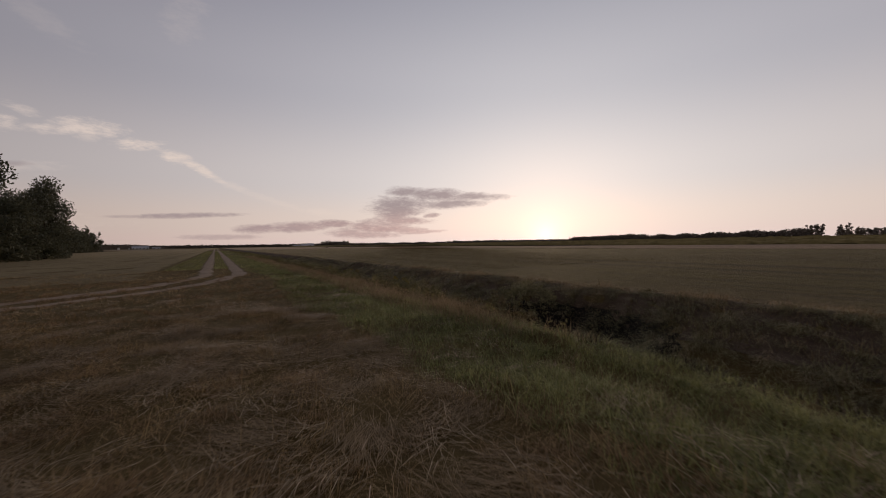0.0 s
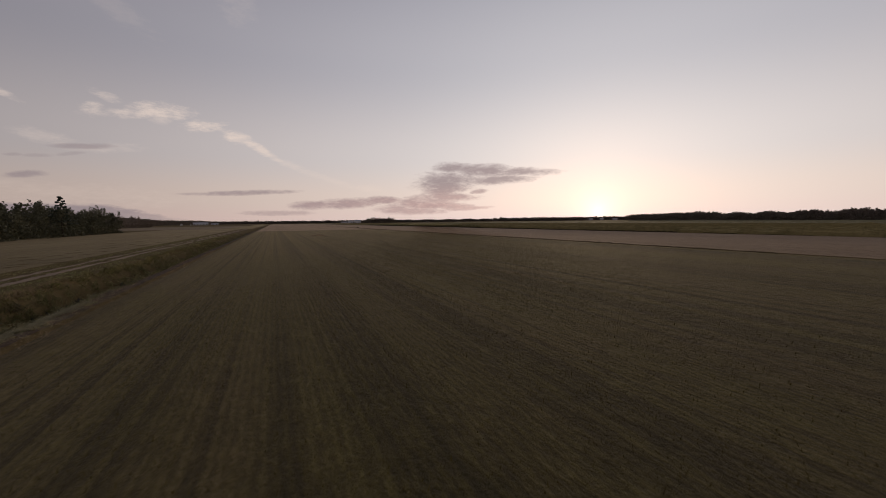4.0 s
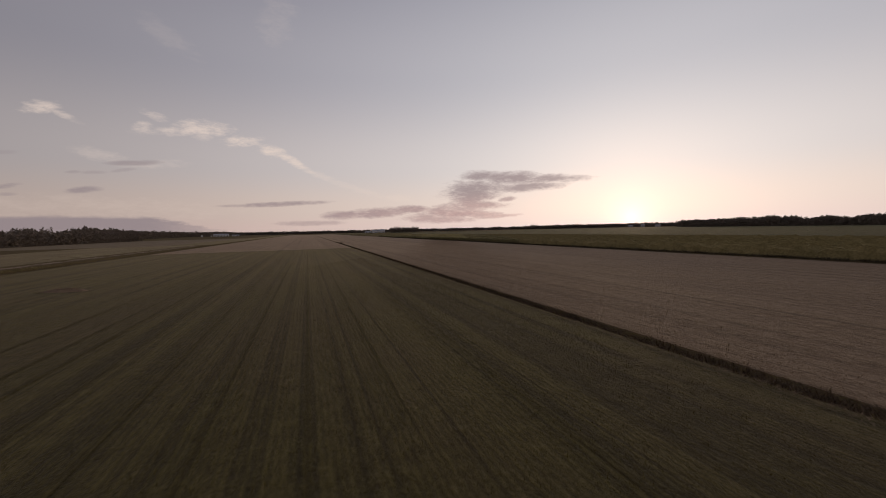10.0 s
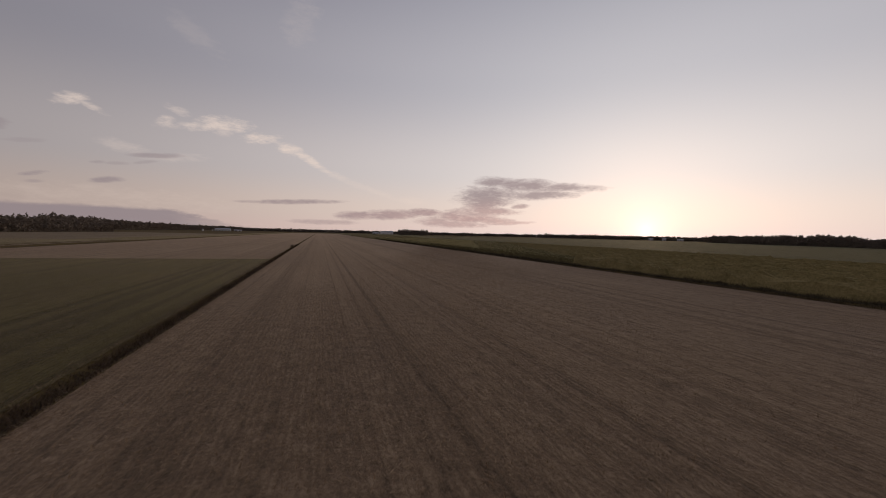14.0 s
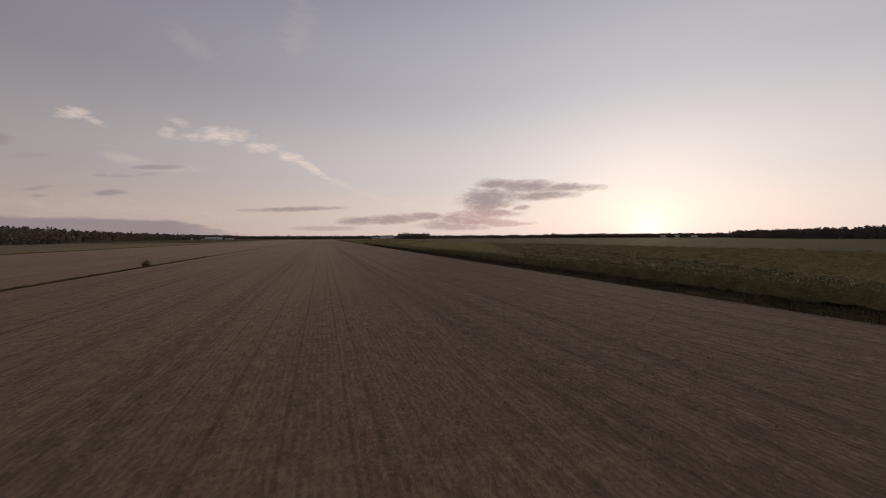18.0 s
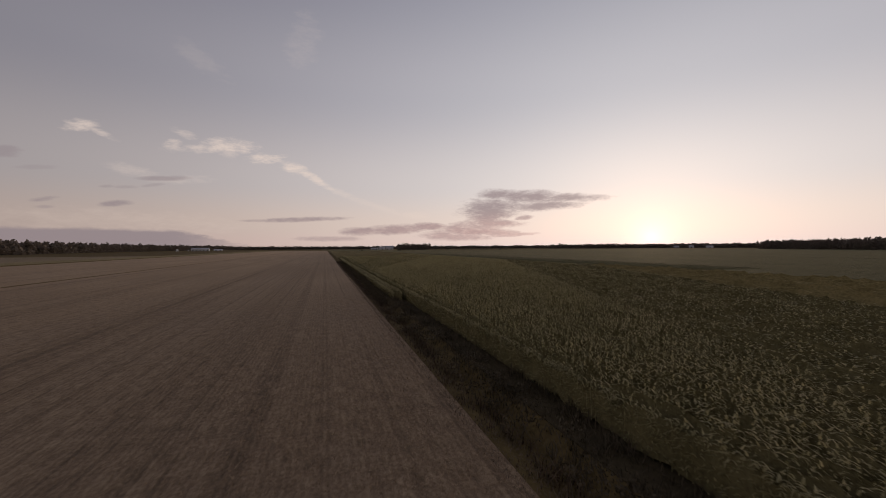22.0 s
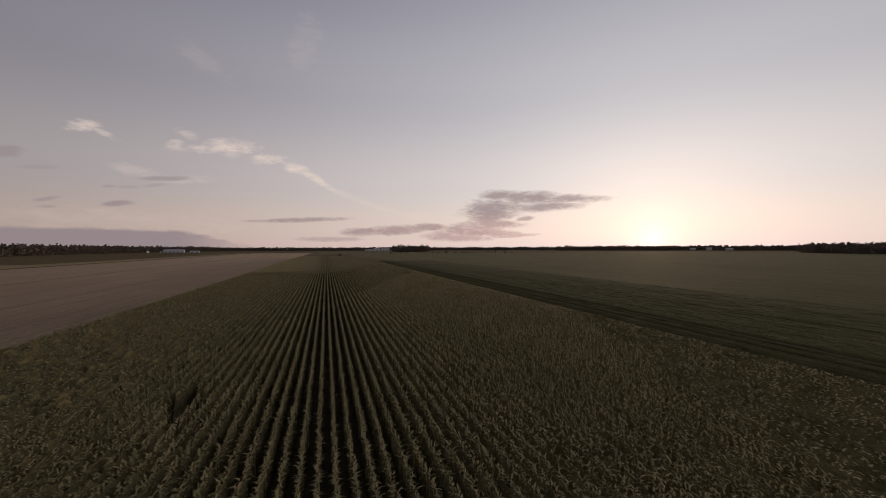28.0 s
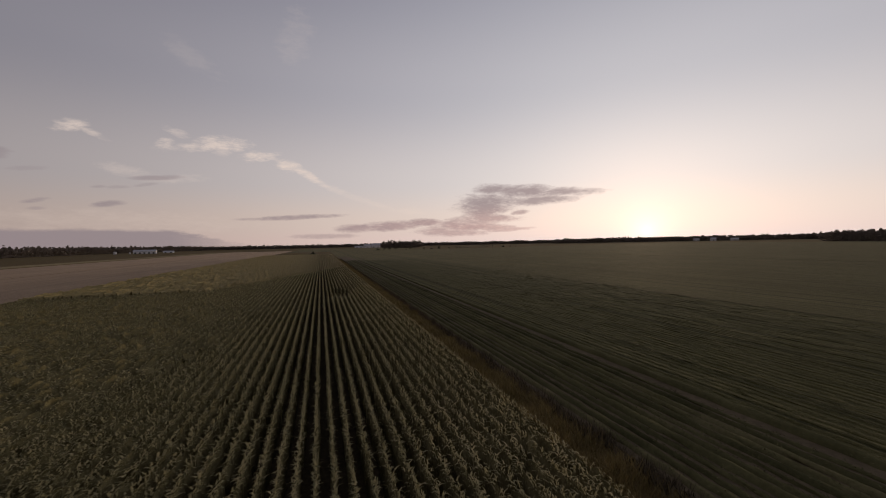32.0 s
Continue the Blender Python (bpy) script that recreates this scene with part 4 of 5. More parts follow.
def build_woods():
    r = np.random.default_rng(5)
    proto = [make_tree(31, 15.0, 4.4, 11000, "dense dark green broadleaf tree at the wood's edge"),
             make_tree(32, 13.0, 4.0, 10000, "dense dark green broadleaf tree at the wood's edge"),
             make_tree(33, 11.0, 4.6, 10000, "broad dark green bushy tree at the wood's edge")]
    pine = make_pine(34, 17.0, 1900, "tall dark pine rising above the wood")
    spots = [(-27.8, 106), (-28.6, 98), (-29.5, 90), (-29, 82), (-30, 74), (-31, 66), (-32, 58), (-30, 112), (-35, 108), (-35, 100), (-36, 92), (-37, 82), (-38, 72), (-39, 62), (-40, 114), (-46, 108), (-47, 96), (-48, 84), (-49, 70), (-33, 50), (-42, 52), (-50, 58)]
    for k, (x, y) in enumerate(spots):
        m = pose(x + r.normal(0, 0.8), y + r.normal(0, 0.8), 0, 0, 0, r.uniform(0, 360)) @ Matrix.Scale(r.uniform(0.92, 1.18), 4)
        if k < 3:
            proto[k].matrix_basis = m
        else:
            copy_thing(proto[k % 3], m)
    for k, (x, y, s) in enumerate([(-59, 243, 1.0), (-66, 205, 0.85), (-74, 262, 0.9), (-62, 168, 0.8), (-57, 128, 0.85)]):
        m = pose(x, y, 0, 0, 0, k * 70) @ Matrix.Scale(s, 4)
        if k == 0:
            pine.matrix_basis = m
        else:
            copy_thing(pine, m)
    forest("wood_near_track", 41, line_pts(r, [(-40, 112), (-54, 150), (-60, 240), (-66, 330)], 3.2, 5, 4.0), 8.5, 14, 3.4, "dark mixed wood edge along the cut field", 200, 0.15)
    forest("wood_west", 42, line_pts(r, [(-165, 470), (-163, 800), (-420, 830)], 5.0, 6, 6.0), 10, 16, 4.6, "dark broadleaf wood beyond the pale field", 80, 0.24, M_haze_leaf)
    forest("wood_far_west", 43, line_pts(r, [(-240, 840), (-330, 1300), (-390, 1900), (-300, 2500)], 6.5, 4, 9.0), 13, 21, 7.0, "far dark wood along the horizon", 60, 0.36, M_haze_leaf)
    forest("wood_far_ahead", 44, line_pts(r, [(-2600, 1700), (-1200, 2500), (-300, 2600), (300, 2750), (900, 2600), (1500, 2300), (2100, 1900)], 8.0, 3, 12.0), 12, 18, 9.0, "far dark tree line on the horizon", 40, 0.50, M_haze_leaf)
    forest("wood_clump_ahead", 45, line_pts(r, [(395, 1650), (505, 1665)], 6.0, 4, 8.0), 15, 23, 7.0, "far clump of taller trees", 60, 0.32, M_haze_leaf)
    forest("wood_far_sunset", 47, line_pts(r, [(1250, 2050), (1700, 1720), (2000, 1300)], 7.0, 3, 10.0), 13, 21, 9.0, "far tree line below the setting sun", 60, 0.42, M_haze_leaf)
    forest("wood_east", 46, line_pts(r, [(1160, 1010), (940, 610)], 6.0, 6, 8.0), 15, 20, 7.0, "dark wood beyond the fields, lit from behind", 120, 0.22, M_haze_leaf)
    forest("wood_east_near", 50, line_pts(r, [(935, 600), (730, 220)], 5.0, 6, 7.0), 12.0, 16.0, 6.0, "dark wood edge nearer across the fields", 120, 0.2, M_haze_leaf)
    forest("lone_trees_east", 51, [(714, 196), (718, 190), (712, 202), (731, 176), (734, 170)] * 3, 17.0, 21.0, 6.5, "tall trees standing apart at the end of the east wood", 120, 0.2, M_haze_leaf)
    forest("wood_east_end", 48, line_pts(r, [(980, 240), (900, -100), (820, -500)], 8.0, 4, 9.0), 12, 19, 7.0, "lower dark trees beyond the wood's end", 60, 0.3, M_haze_leaf)


build_woods()

# ---- grasses, weeds and straw ----
def onto_track(x, y):
    """True on the bare sand of the track."""
    bend = y < 30
    rr = np.hypot(x - (0.75 - 16.0), y - 30.0) - 16.0
    off = np.where(bend, rr, x - 0.75)
    return (np.abs(np.abs(off) - 0.97) < 0.5) & (y > 8)


def build_grass():
    r = np.random.default_rng(8)
    # dry brown grass of the corner, some of it flattened in swirls
    x, y = scatter(r, 80000, -14, 5.4, -1.0, 36, 1.5)
    x2, y2 = scatter(r, 60000, -5.0, 5.4, -1.0, 12)
    x, y = np.concatenate([x, x2]), np.concatenate([y, y2])
    sandy = onto_track(x, y)
    edge = 2.9 + 0.45 * wave2(x, y, 61, 5.0) - 0.5 * np.clip((y - 4) / 10, 0, 1.0) + 1.2 * np.clip((3.0 - y) / 3, 0, 1)
    green = (x > edge) & (r.random(len(x)) < 0.85)
    bare = wave2(x, y, 62, 3.0) > 0.95
    keep = ~sandy & ~green & ~bare
    p = on_ground(x[keep], y[keep])
    n = len(p)
    swirl = 2.2 * wave2(p[:, 0], p[:, 1], 63, 3.0) + r.normal(0, 1.2, n)
    d = np.stack([np.cos(swirl), np.sin(swirl), np.zeros(n)], 1)
    up = np.repeat(np.clip(r.uniform(0.05, 0.75, n) + 0.2 * wave2(p[:, 0], p[:, 1], 68, 2.5), 0.03, 0.95)[:, None], 3, 1)
    L = r.uniform(0.12, 0.42, n) * (0.75 + 0.4 * wave2(p[:, 0], p[:, 1], 66, 2.0))
    stuff("dry_grass", [strips(p, d, up, L, r.uniform(0.004, 0.009, n) * (1 + np.clip(p[:, 1] - 6, 0, 30) * 0.05), r.uniform(0.1, 0.8, n), 2, 0.35)], M_dry, "dry brown grass, half flattened, beside the track", "grass")
    stuff("dry_tussocks", [tussocks(r, 1500, -12, 3.2, -0.6, 26, 1.6, 44, 0.16, 0.34, 0.007, segs=2)], M_dry_brown, "reddish brown clumps of rough dry grass", "grass")
    stuff("pale_tussocks", [tussocks(r, 340, -8, 5.4, 0.2, 20, 1.5, 40, 0.14, 0.40, 0.006)], M_reed, "pale clumps of dead grass", "grass")
    # mown hay lying in loose wisps, each combed one way
    hay = []
    for k in range(300):
        cx, cy = r.uniform(-7, 4.4), 0.5 + 15 * r.random() ** 1.5
        m = 34
        a = r.uniform(0, 6.28)
        u, w = r.normal(0, 0.30, m), r.normal(0, 0.10, m)
        q = np.stack([cx + math.cos(a) * u - math.sin(a) * w, cy + math.sin(a) * u + math.cos(a) * w], 1)
        turn = a + r.normal(0, 0.55, m) + r.normal(0, 0.5) * u
        hay.append(strips(on_ground(q[:, 0], q[:, 1], r.uniform(0.08, 0.16)), np.stack([np.cos(turn), np.sin(turn), np.zeros(m)], 1), np.full((m, 3), 0.10), r.uniform(0.12, 0.34, m), r.uniform(0.004, 0.009, m) * (1 + 0.04 * cy), r.uniform(0.0, 0.3, m), 2, 0.9))
    stuff("hay_wisps", hay, M_hay, "pale wisps of mown hay lying on the rough grass", "hay")
    # pale mats of flattened grass
    mats = []
    for k in range(75):
        cx, cy = r.uniform(-6, 3.4), 0.8 + 11 * r.random() ** 1.4
        m = 260
        q = np.stack([cx + r.normal(0, 0.32, m), cy + r.normal(0, 0.22, m)], 1)
        turn = r.uniform(0, 6.28) + r.normal(0, 0.35, m) + 0.9 * (q[:, 0] - cx)
        mats.append(strips(on_ground(q[:, 0], q[:, 1], 0.06), np.stack([np.cos(turn), np.sin(turn), np.zeros(m)], 1), np.full((m, 3), 0.14), r.uniform(0.2, 0.5, m), r.uniform(0.005, 0.010, m), r.uniform(0.1, 0.4, m), 2, 0.8))
    stuff("flattened_grass", mats, M_reed, "pale mats of dead grass pressed flat", "grass")
    # pale dry grass along the rim of the ditch
    xr, yr = scatter(r, 46000, 4.6, 6.3, 4.0, 75, 1.7)
    kr = r.random(len(xr)) < np.clip(0.6 + 0.5 * wave2(xr, yr, 67, 2.2), 0.15, 1) * np.clip((yr - 4) / 5, 0, 1)
    stuff("rim_grass", [blades(r, on_ground(xr[kr], yr[kr]), 0.18, 0.5, 0.011, 0.65, 0.9, 2)], M_reed, "pale dry grass leaning over the rim of the ditch", "grass")
    # thin seed stalks that stand up out of it
    k = r.random(n) < 0.006
    stuff("dry_stalks", [strips(p[k], dirs(r, k.sum()), np.full((k.sum(), 3), 0.95), r.uniform(0.3, 0.6, k.sum()), np.full(k.sum(), 0.006), r.uniform(0.05, 0.3, k.sum()), 3)], M_reed, "pale dry seed stalks standing in the grass", "grass")
    # green verge
    x3, y3 = scatter(r, 80000, 2.4, 6.6, -2.0, 85, 2.4)
    tuft = 0.75 + 0.5 * wave2(x3, y3, 64, 2.0)
    kk = (x3 > 2.7 + 0.3 * np.sin(y3 * 0.35)) & (x3 < np.where(y3 < 7, 6.6, 4.9) + 0.3 * wave2(x3, y3, 65, 2.5)) & (r.random(len(x3)) < np.clip(tuft, 0.25, 1))
    x3, y3 = x3[kk], y3[kk]
    g = np.concatenate([on_ground(x[green & ~sandy], y[green & ~sandy]), on_ground(x3, y3)])
    stuff("verge_grass", [blades(r, g, 0.09, 0.27, 0.008, 0.6, 0.9, 2)], M_grass, "green grass on the verge between track and ditch", "grass")
    stuff("verge_tussocks", [tussocks(r, 1100, 3.0, 6.0, -1.5, 45, 1.9, 42, 0.15, 0.34, 0.008, segs=2)], M_grass, "lush green grass clumps on the verge", "grass")
    stuff("rim_tussocks", [tussocks(r, 300, 5.4, 6.7, 9, 60, 1.6, 40, 0.13, 0.42, 0.008, down=0.3)], M_dry_brown, "withered reddish grass hanging over the ditch's rim", "grass")
    xb, yb = scatter(r, 30000, -3.0, 5.4, 36, 220, 1.5)
    kk = ~onto_track(xb, yb)
    stuff("track_grass", [blades(r, on_ground(xb[kk], yb[kk]), 0.10, 0.28, 0.03, 0.6, 0.9, 1)], M_grass, "short green and brown grass along the track", "grass")


def build_ditch_weeds():
    r = np.random.default_rng(9)

    def weeds(n, x0, x1, y0, y1, hi, wide, near, seed, mat, name, label, segs=2, lo=0.1):
        x, y = scatter(r, n, x0, x1, y0, y1, near)
        c = 0.5 + 0.55 * wave2(x, y, seed, 2.6)
        k = r.random(n) < np.clip(c, lo, 1)
        x, y, c = x[k], y[k], np.clip(c[k], 0.15, 1.1)
        p, n = on_ground(x, y), k.sum()
        up = np.repeat(r.uniform(0.45, 1.0, n)[:, None], 3, 1)
        return stuff(name, [strips(p, dirs(r, n), up, hi * c * r.uniform(0.45, 1.2, n), wide * r.uniform(0.5, 1.5, n), r.uniform(0.1, 0.7, n), segs, 0.2)], mat, label, "weeds")

    weeds(22000, 5.8, 7.5, -3, 60, 0.32, 0.016, 1.3, 71, M_verge_weed, "ditch_weeds", "dark tangled green weeds on the ditch's near bank")
    weeds(20000, 9.5, 11.2, -3, 60, 0.50, 0.020, 1.3, 72, M_grey_weed, "far_bank_weeds", "dark leaning weeds on the ditch's far bank")
    weeds(26000, 5.5, 10.8, 60, 240, 0.8, 0.07, 1.4, 73, M_weed, "ditch_growth", "dark weeds filling the ditch", 1)
    weeds(52000, 10.3, 13.2, -3, 110, 0.34, 0.010, 1.5, 74, M_reed, "bank_grass", "greyish dry grass on the crest of the ditch bank")
    weeds(5000, 6.0, 7.4, 8, 60, 0.60, 0.014, 1.3, 75, M_reed, "bank_stalks", "dry grass stalks on the ditch bank")
    weeds(20000, 10.4, 12.9, -4, 26, 0.45, 0.010, 1.0, 76, M_reed, "corner_grass", "tall greyish grass covering the bank near the corner", 2, 0.45)
    # bent grass hanging down the far bank by the corner
    m = 46000
    x, y = r.uniform(9.5, 12.7, m), -4 + 75 * r.random(m) ** 1.7
    c = np.clip(0.65 + 0.45 * wave2(x, y, 77, 1.6), 0.15, 1.1)
    p = on_ground(x, y)
    turn = math.pi + r.normal(0, 0.9, m) + 0.8 * wave2(x, y, 78, 2.0)
    d = np.stack([np.cos(turn), np.sin(turn), np.zeros(m)], 1)
    grey = wave2(x, y, 79, 3.0) + r.normal(0, 0.4, m) > -0.1
    for sel, mat, name, label in ((grey, M_grey_weed, "bent_grass", "grey-green grass bent down the ditch bank"), (~grey, M_verge_brown, "withered_bent_grass", "withered brown grass bent down the ditch bank")):
        k = sel.sum()
        stuff(name, [strips(p[sel], d[sel], np.repeat(r.uniform(0.35, 0.8, k)[:, None], 3, 1), 0.65 * c[sel] * r.uniform(0.5, 1.2, k), r.uniform(0.006, 0.014, k), r.uniform(0.2, 0.9, k), 3, 0.7)], mat, label, "grass")
    stuff("far_bank_tussocks", [tussocks(r, 900, 9.6, 12.3, -3, 62, 1.5, 46, 0.16, 0.72, 0.010, (0.30, 0.85), math.pi, 0.95)], M_grey_weed, "grey-green grass clumps bowed down the ditch's far bank", "grass")
    stuff("far_bank_straw", [tussocks(r, 300, 9.8, 12.6, -3, 50, 1.5, 36, 0.15, 0.70, 0.008, (0.30, 0.9), math.pi, 0.9)], M_hay, "pale dead grass clumps on the ditch's far bank", "grass")
    stuff("near_bank_tussocks", [tussocks(r, 420, 6.0, 7.4, 4, 62, 1.4, 46, 0.17, 0.42, 0.012, (0.4, 0.95), 0.0, 0.6)], M_weed, "dull green leafy clumps on the ditch's near bank", "weeds")
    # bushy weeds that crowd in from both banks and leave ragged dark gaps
    for x0, x1, n, mat, name, label in ((6.3, 7.9, 230, M_weed, "ditch_bush", "leafy olive weeds overhanging the ditch"), (6.0, 7.3, 110, M_verge_brown, "brown_bush", "withered brown weeds on the near bank"), (7.7, 9.2, 130, M_shade_weed, "channel_bush", "weeds in the bottom of the ditch, coloured dark for its shade"), (8.95, 10.3, 240, M_grey_weed, "grey_bush", "grey-green bushy weeds on the ditch's far bank")):
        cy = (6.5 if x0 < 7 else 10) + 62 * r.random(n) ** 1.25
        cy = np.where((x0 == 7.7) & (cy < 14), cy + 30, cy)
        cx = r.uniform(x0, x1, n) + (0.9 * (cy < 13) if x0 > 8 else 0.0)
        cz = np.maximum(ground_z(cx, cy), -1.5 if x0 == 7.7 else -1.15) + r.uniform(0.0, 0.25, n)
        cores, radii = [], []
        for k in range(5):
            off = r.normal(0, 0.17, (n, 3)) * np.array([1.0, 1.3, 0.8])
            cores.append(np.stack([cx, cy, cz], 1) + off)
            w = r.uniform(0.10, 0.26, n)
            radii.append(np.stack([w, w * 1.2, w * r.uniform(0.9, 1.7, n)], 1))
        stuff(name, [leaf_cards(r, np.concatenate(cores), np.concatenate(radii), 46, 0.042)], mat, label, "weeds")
    cy = 70 + 90 * r.random(260)
    cx = np.where(r.random(260) < 0.5, r.uniform(6.1, 7.8, 260), r.uniform(9.0, 10.4, 260))
    cs = np.stack([cx, cy, np.maximum(ground_z(cx, cy), -1.1) + 0.2], 1)
    stuff("far_ditch_bush", [leaf_cards(r, cs, np.full((260, 3), 0.45), 90, 0.07)], M_weed, "dull green weeds filling the ditch", "weeds")
    # flower heads
    f = np.array([(6.4, 18.5, 0.5), (7.2, 15.8, 0.3), (7.5, 15.4, 0.25), (6.9, 15.0, 0.35), (7.6, 16.5, 0.2), (6.7, 20.5, 0.45), (7.3, 14.6, 0.2), (6.2, 23.0, 0.5)])
    stuff("goldenrod", [leaf_cards(r, f, np.full((len(f), 3), 0.10), 40, 0.022)], M_yellow, "small yellow goldenrod heads on the bank", "flowers")
    f = np.array([(8.1, 34.0, -0.25), (8.3, 33.6, -0.35), (9.0, 57.9, -0.2), (8.8, 57.0, -0.3), (8.9, 47.0, -0.3)])
    stuff("white_flowers", [leaf_cards(r, f, np.full((len(f), 3), 0.15), 26, 0.03)], M_whiteflower, "clumps of small white flowers in the ditch", "flowers")


def build_strips():
    r = np.random.default_rng(10)
    # weedy strip between the stubble fields
    n = 60000
    x, y = r.normal(85.22, 0.38, n), 60 + 330 * r.random(n) ** 1.25
    dark = (x > 84.75) & (x < 85.85)
    c = 0.6 + 0.4 * wave2(x, y, 81, 3.0)
    hgt = np.clip(c, 0.25, 1) * np.exp(-((x - 85.2) / 0.6) ** 2) * 0.62 + 0.09
    p = on_ground(x, y)
    up = np.repeat(r.uniform(0.5, 1.0, n)[:, None], 3, 1)
    for sel, mat, name, label in ((dark, M_strip_weed, "strip_weeds", "dark brown weeds on the strip between the stubble fields"), (~dark, M_margin, "strip_grass", "pale grass along the weedy strip")):
        m = sel.sum()
        stuff(name, [strips(p[sel], dirs(r, m), up[sel], hgt[sel] * r.uniform(0.6, 1.4, m), r.uniform(0.02, 0.05, m), r.uniform(0.1, 0.6, m), 1, 0.2)], mat, label, "weeds")
    stuff("strip_tussocks", [tussocks(r, 520, 84.7, 85.8, 95, 290, 1.0, 36, 0.20, 0.38, 0.007, (0.4, 0.95), None, 0.6, 2)], M_strip_weed, "dark brown weed clumps on the strip", "weeds")
    stuff("strip_green", [tussocks(r, 260, 84.5, 86.0, 95, 290, 1.0, 30, 0.18, 0.32, 0.006, (0.4, 0.95), None, 0.6, 2)], M_verge_brown, "dull olive grass clumps on the strip", "weeds")
    # shrub on the strip far on
    cs = np.array([(85.3, 346.5, 0.7), (85.0, 347.5, 0.5), (85.6, 345.8, 0.5)])
    stuff("strip_shrub", [leaf_cards(r, cs, np.full((3, 3), 0.75), 120, 0.12)], M_strip_weed, "small dark shrub on the weedy strip", "shrub")
    # dark weedy verge before the corn
    n = 150000
    x, y = r.uniform(149.7, 154.3, n), 120 + 440 * r.random(n)
    x = np.where((x > 152.9) & (y > 390), x - 2.2, x)
    c = np.clip(0.55 + 0.5 * wave2(x, y, 82, 3.2), 0.05, 1.1)
    k = r.random(n) < np.clip(c + 0.1, 0, 1)
    x, y, c = x[k], y[k], c[k]
    n = len(x)
    p = on_ground(x, y)
    hgt = (0.25 + 0.75 * c) * np.clip((x - 149.5) / 1.4, 0.25, 1.0) * r.uniform(0.5, 1.15, n)
    up = np.repeat(r.uniform(0.5, 1.0, n)[:, None], 3, 1)
    red = (x < 151.6) & (r.random(n) < 0.7)
    for sel, mat, name, label in ((red, M_strip_weed, "verge_weeds", "dark reddish weeds on the verge before the corn"), (~red, M_verge_weed, "verge_growth", "dull grey-green growth along the corn")):
        m = sel.sum()
        stuff(name, [strips(p[sel], dirs(r, m), up[sel], hgt[sel], r.uniform(0.02, 0.06, m), r.uniform(0.1, 0.6, m), 2, 0.25)], mat, label, "weeds")
    cs = np.stack([r.uniform(150.8, 153.2, 420), 260 + 260 * r.random(420), r.uniform(0.1, 0.6, 420)], 1)
    rad = np.stack([r.uniform(0.3, 0.6, 420), r.uniform(0.4, 0.9, 420), r.uniform(0.25, 0.5, 420)], 1)
    stuff("verge_bushes", [leaf_cards(r, cs, rad, 70, 0.07)], M_verge_weed, "low leafy bushes on the verge before the corn", "weeds")
    # straw thinning out into the verge
    m = 40000
    xe = 149.3 + 1.9 * r.random(m) ** 1.6
    ye = 150 + 390 * r.random(m)
    stuff("verge_straw", [blades(r, on_ground(xe, ye, 0.02), 0.08, 0.28, 0.022, 0.7, 0.8, 1)], M_strip_straw, "dull brown straw thinning out into the verge", "straw")
    # golden margin after the corn
    n = 130000
    x, y = r.uniform(222.9, 226.5, n), 420 + 420 * r.random(n)
    c = np.clip(0.6 + 0.45 * wave2(x, y, 83, 4.0), 0.1, 1.1)
    p = on_ground(x, y)
    gold = x < 225.6 + 0.25 * wave2(x, y, 84, 5.0)
    for sel, mat, name, label in ((gold, M_margin, "margin_grass", "golden brown grass along the corn's far edge"), (~gold, M_verge_weed, "margin_weeds", "dark weeds between margin and beans")):
        m = sel.sum()
        stuff(name, [strips(p[sel], dirs(r, m), np.full((m, 3), 0.8), (0.3 + 0.75 * c[sel]) * r.uniform(0.5, 1.2, m), r.uniform(0.03, 0.07, m), r.uniform(0.1, 0.6, m), 1)], mat, label, "grass")


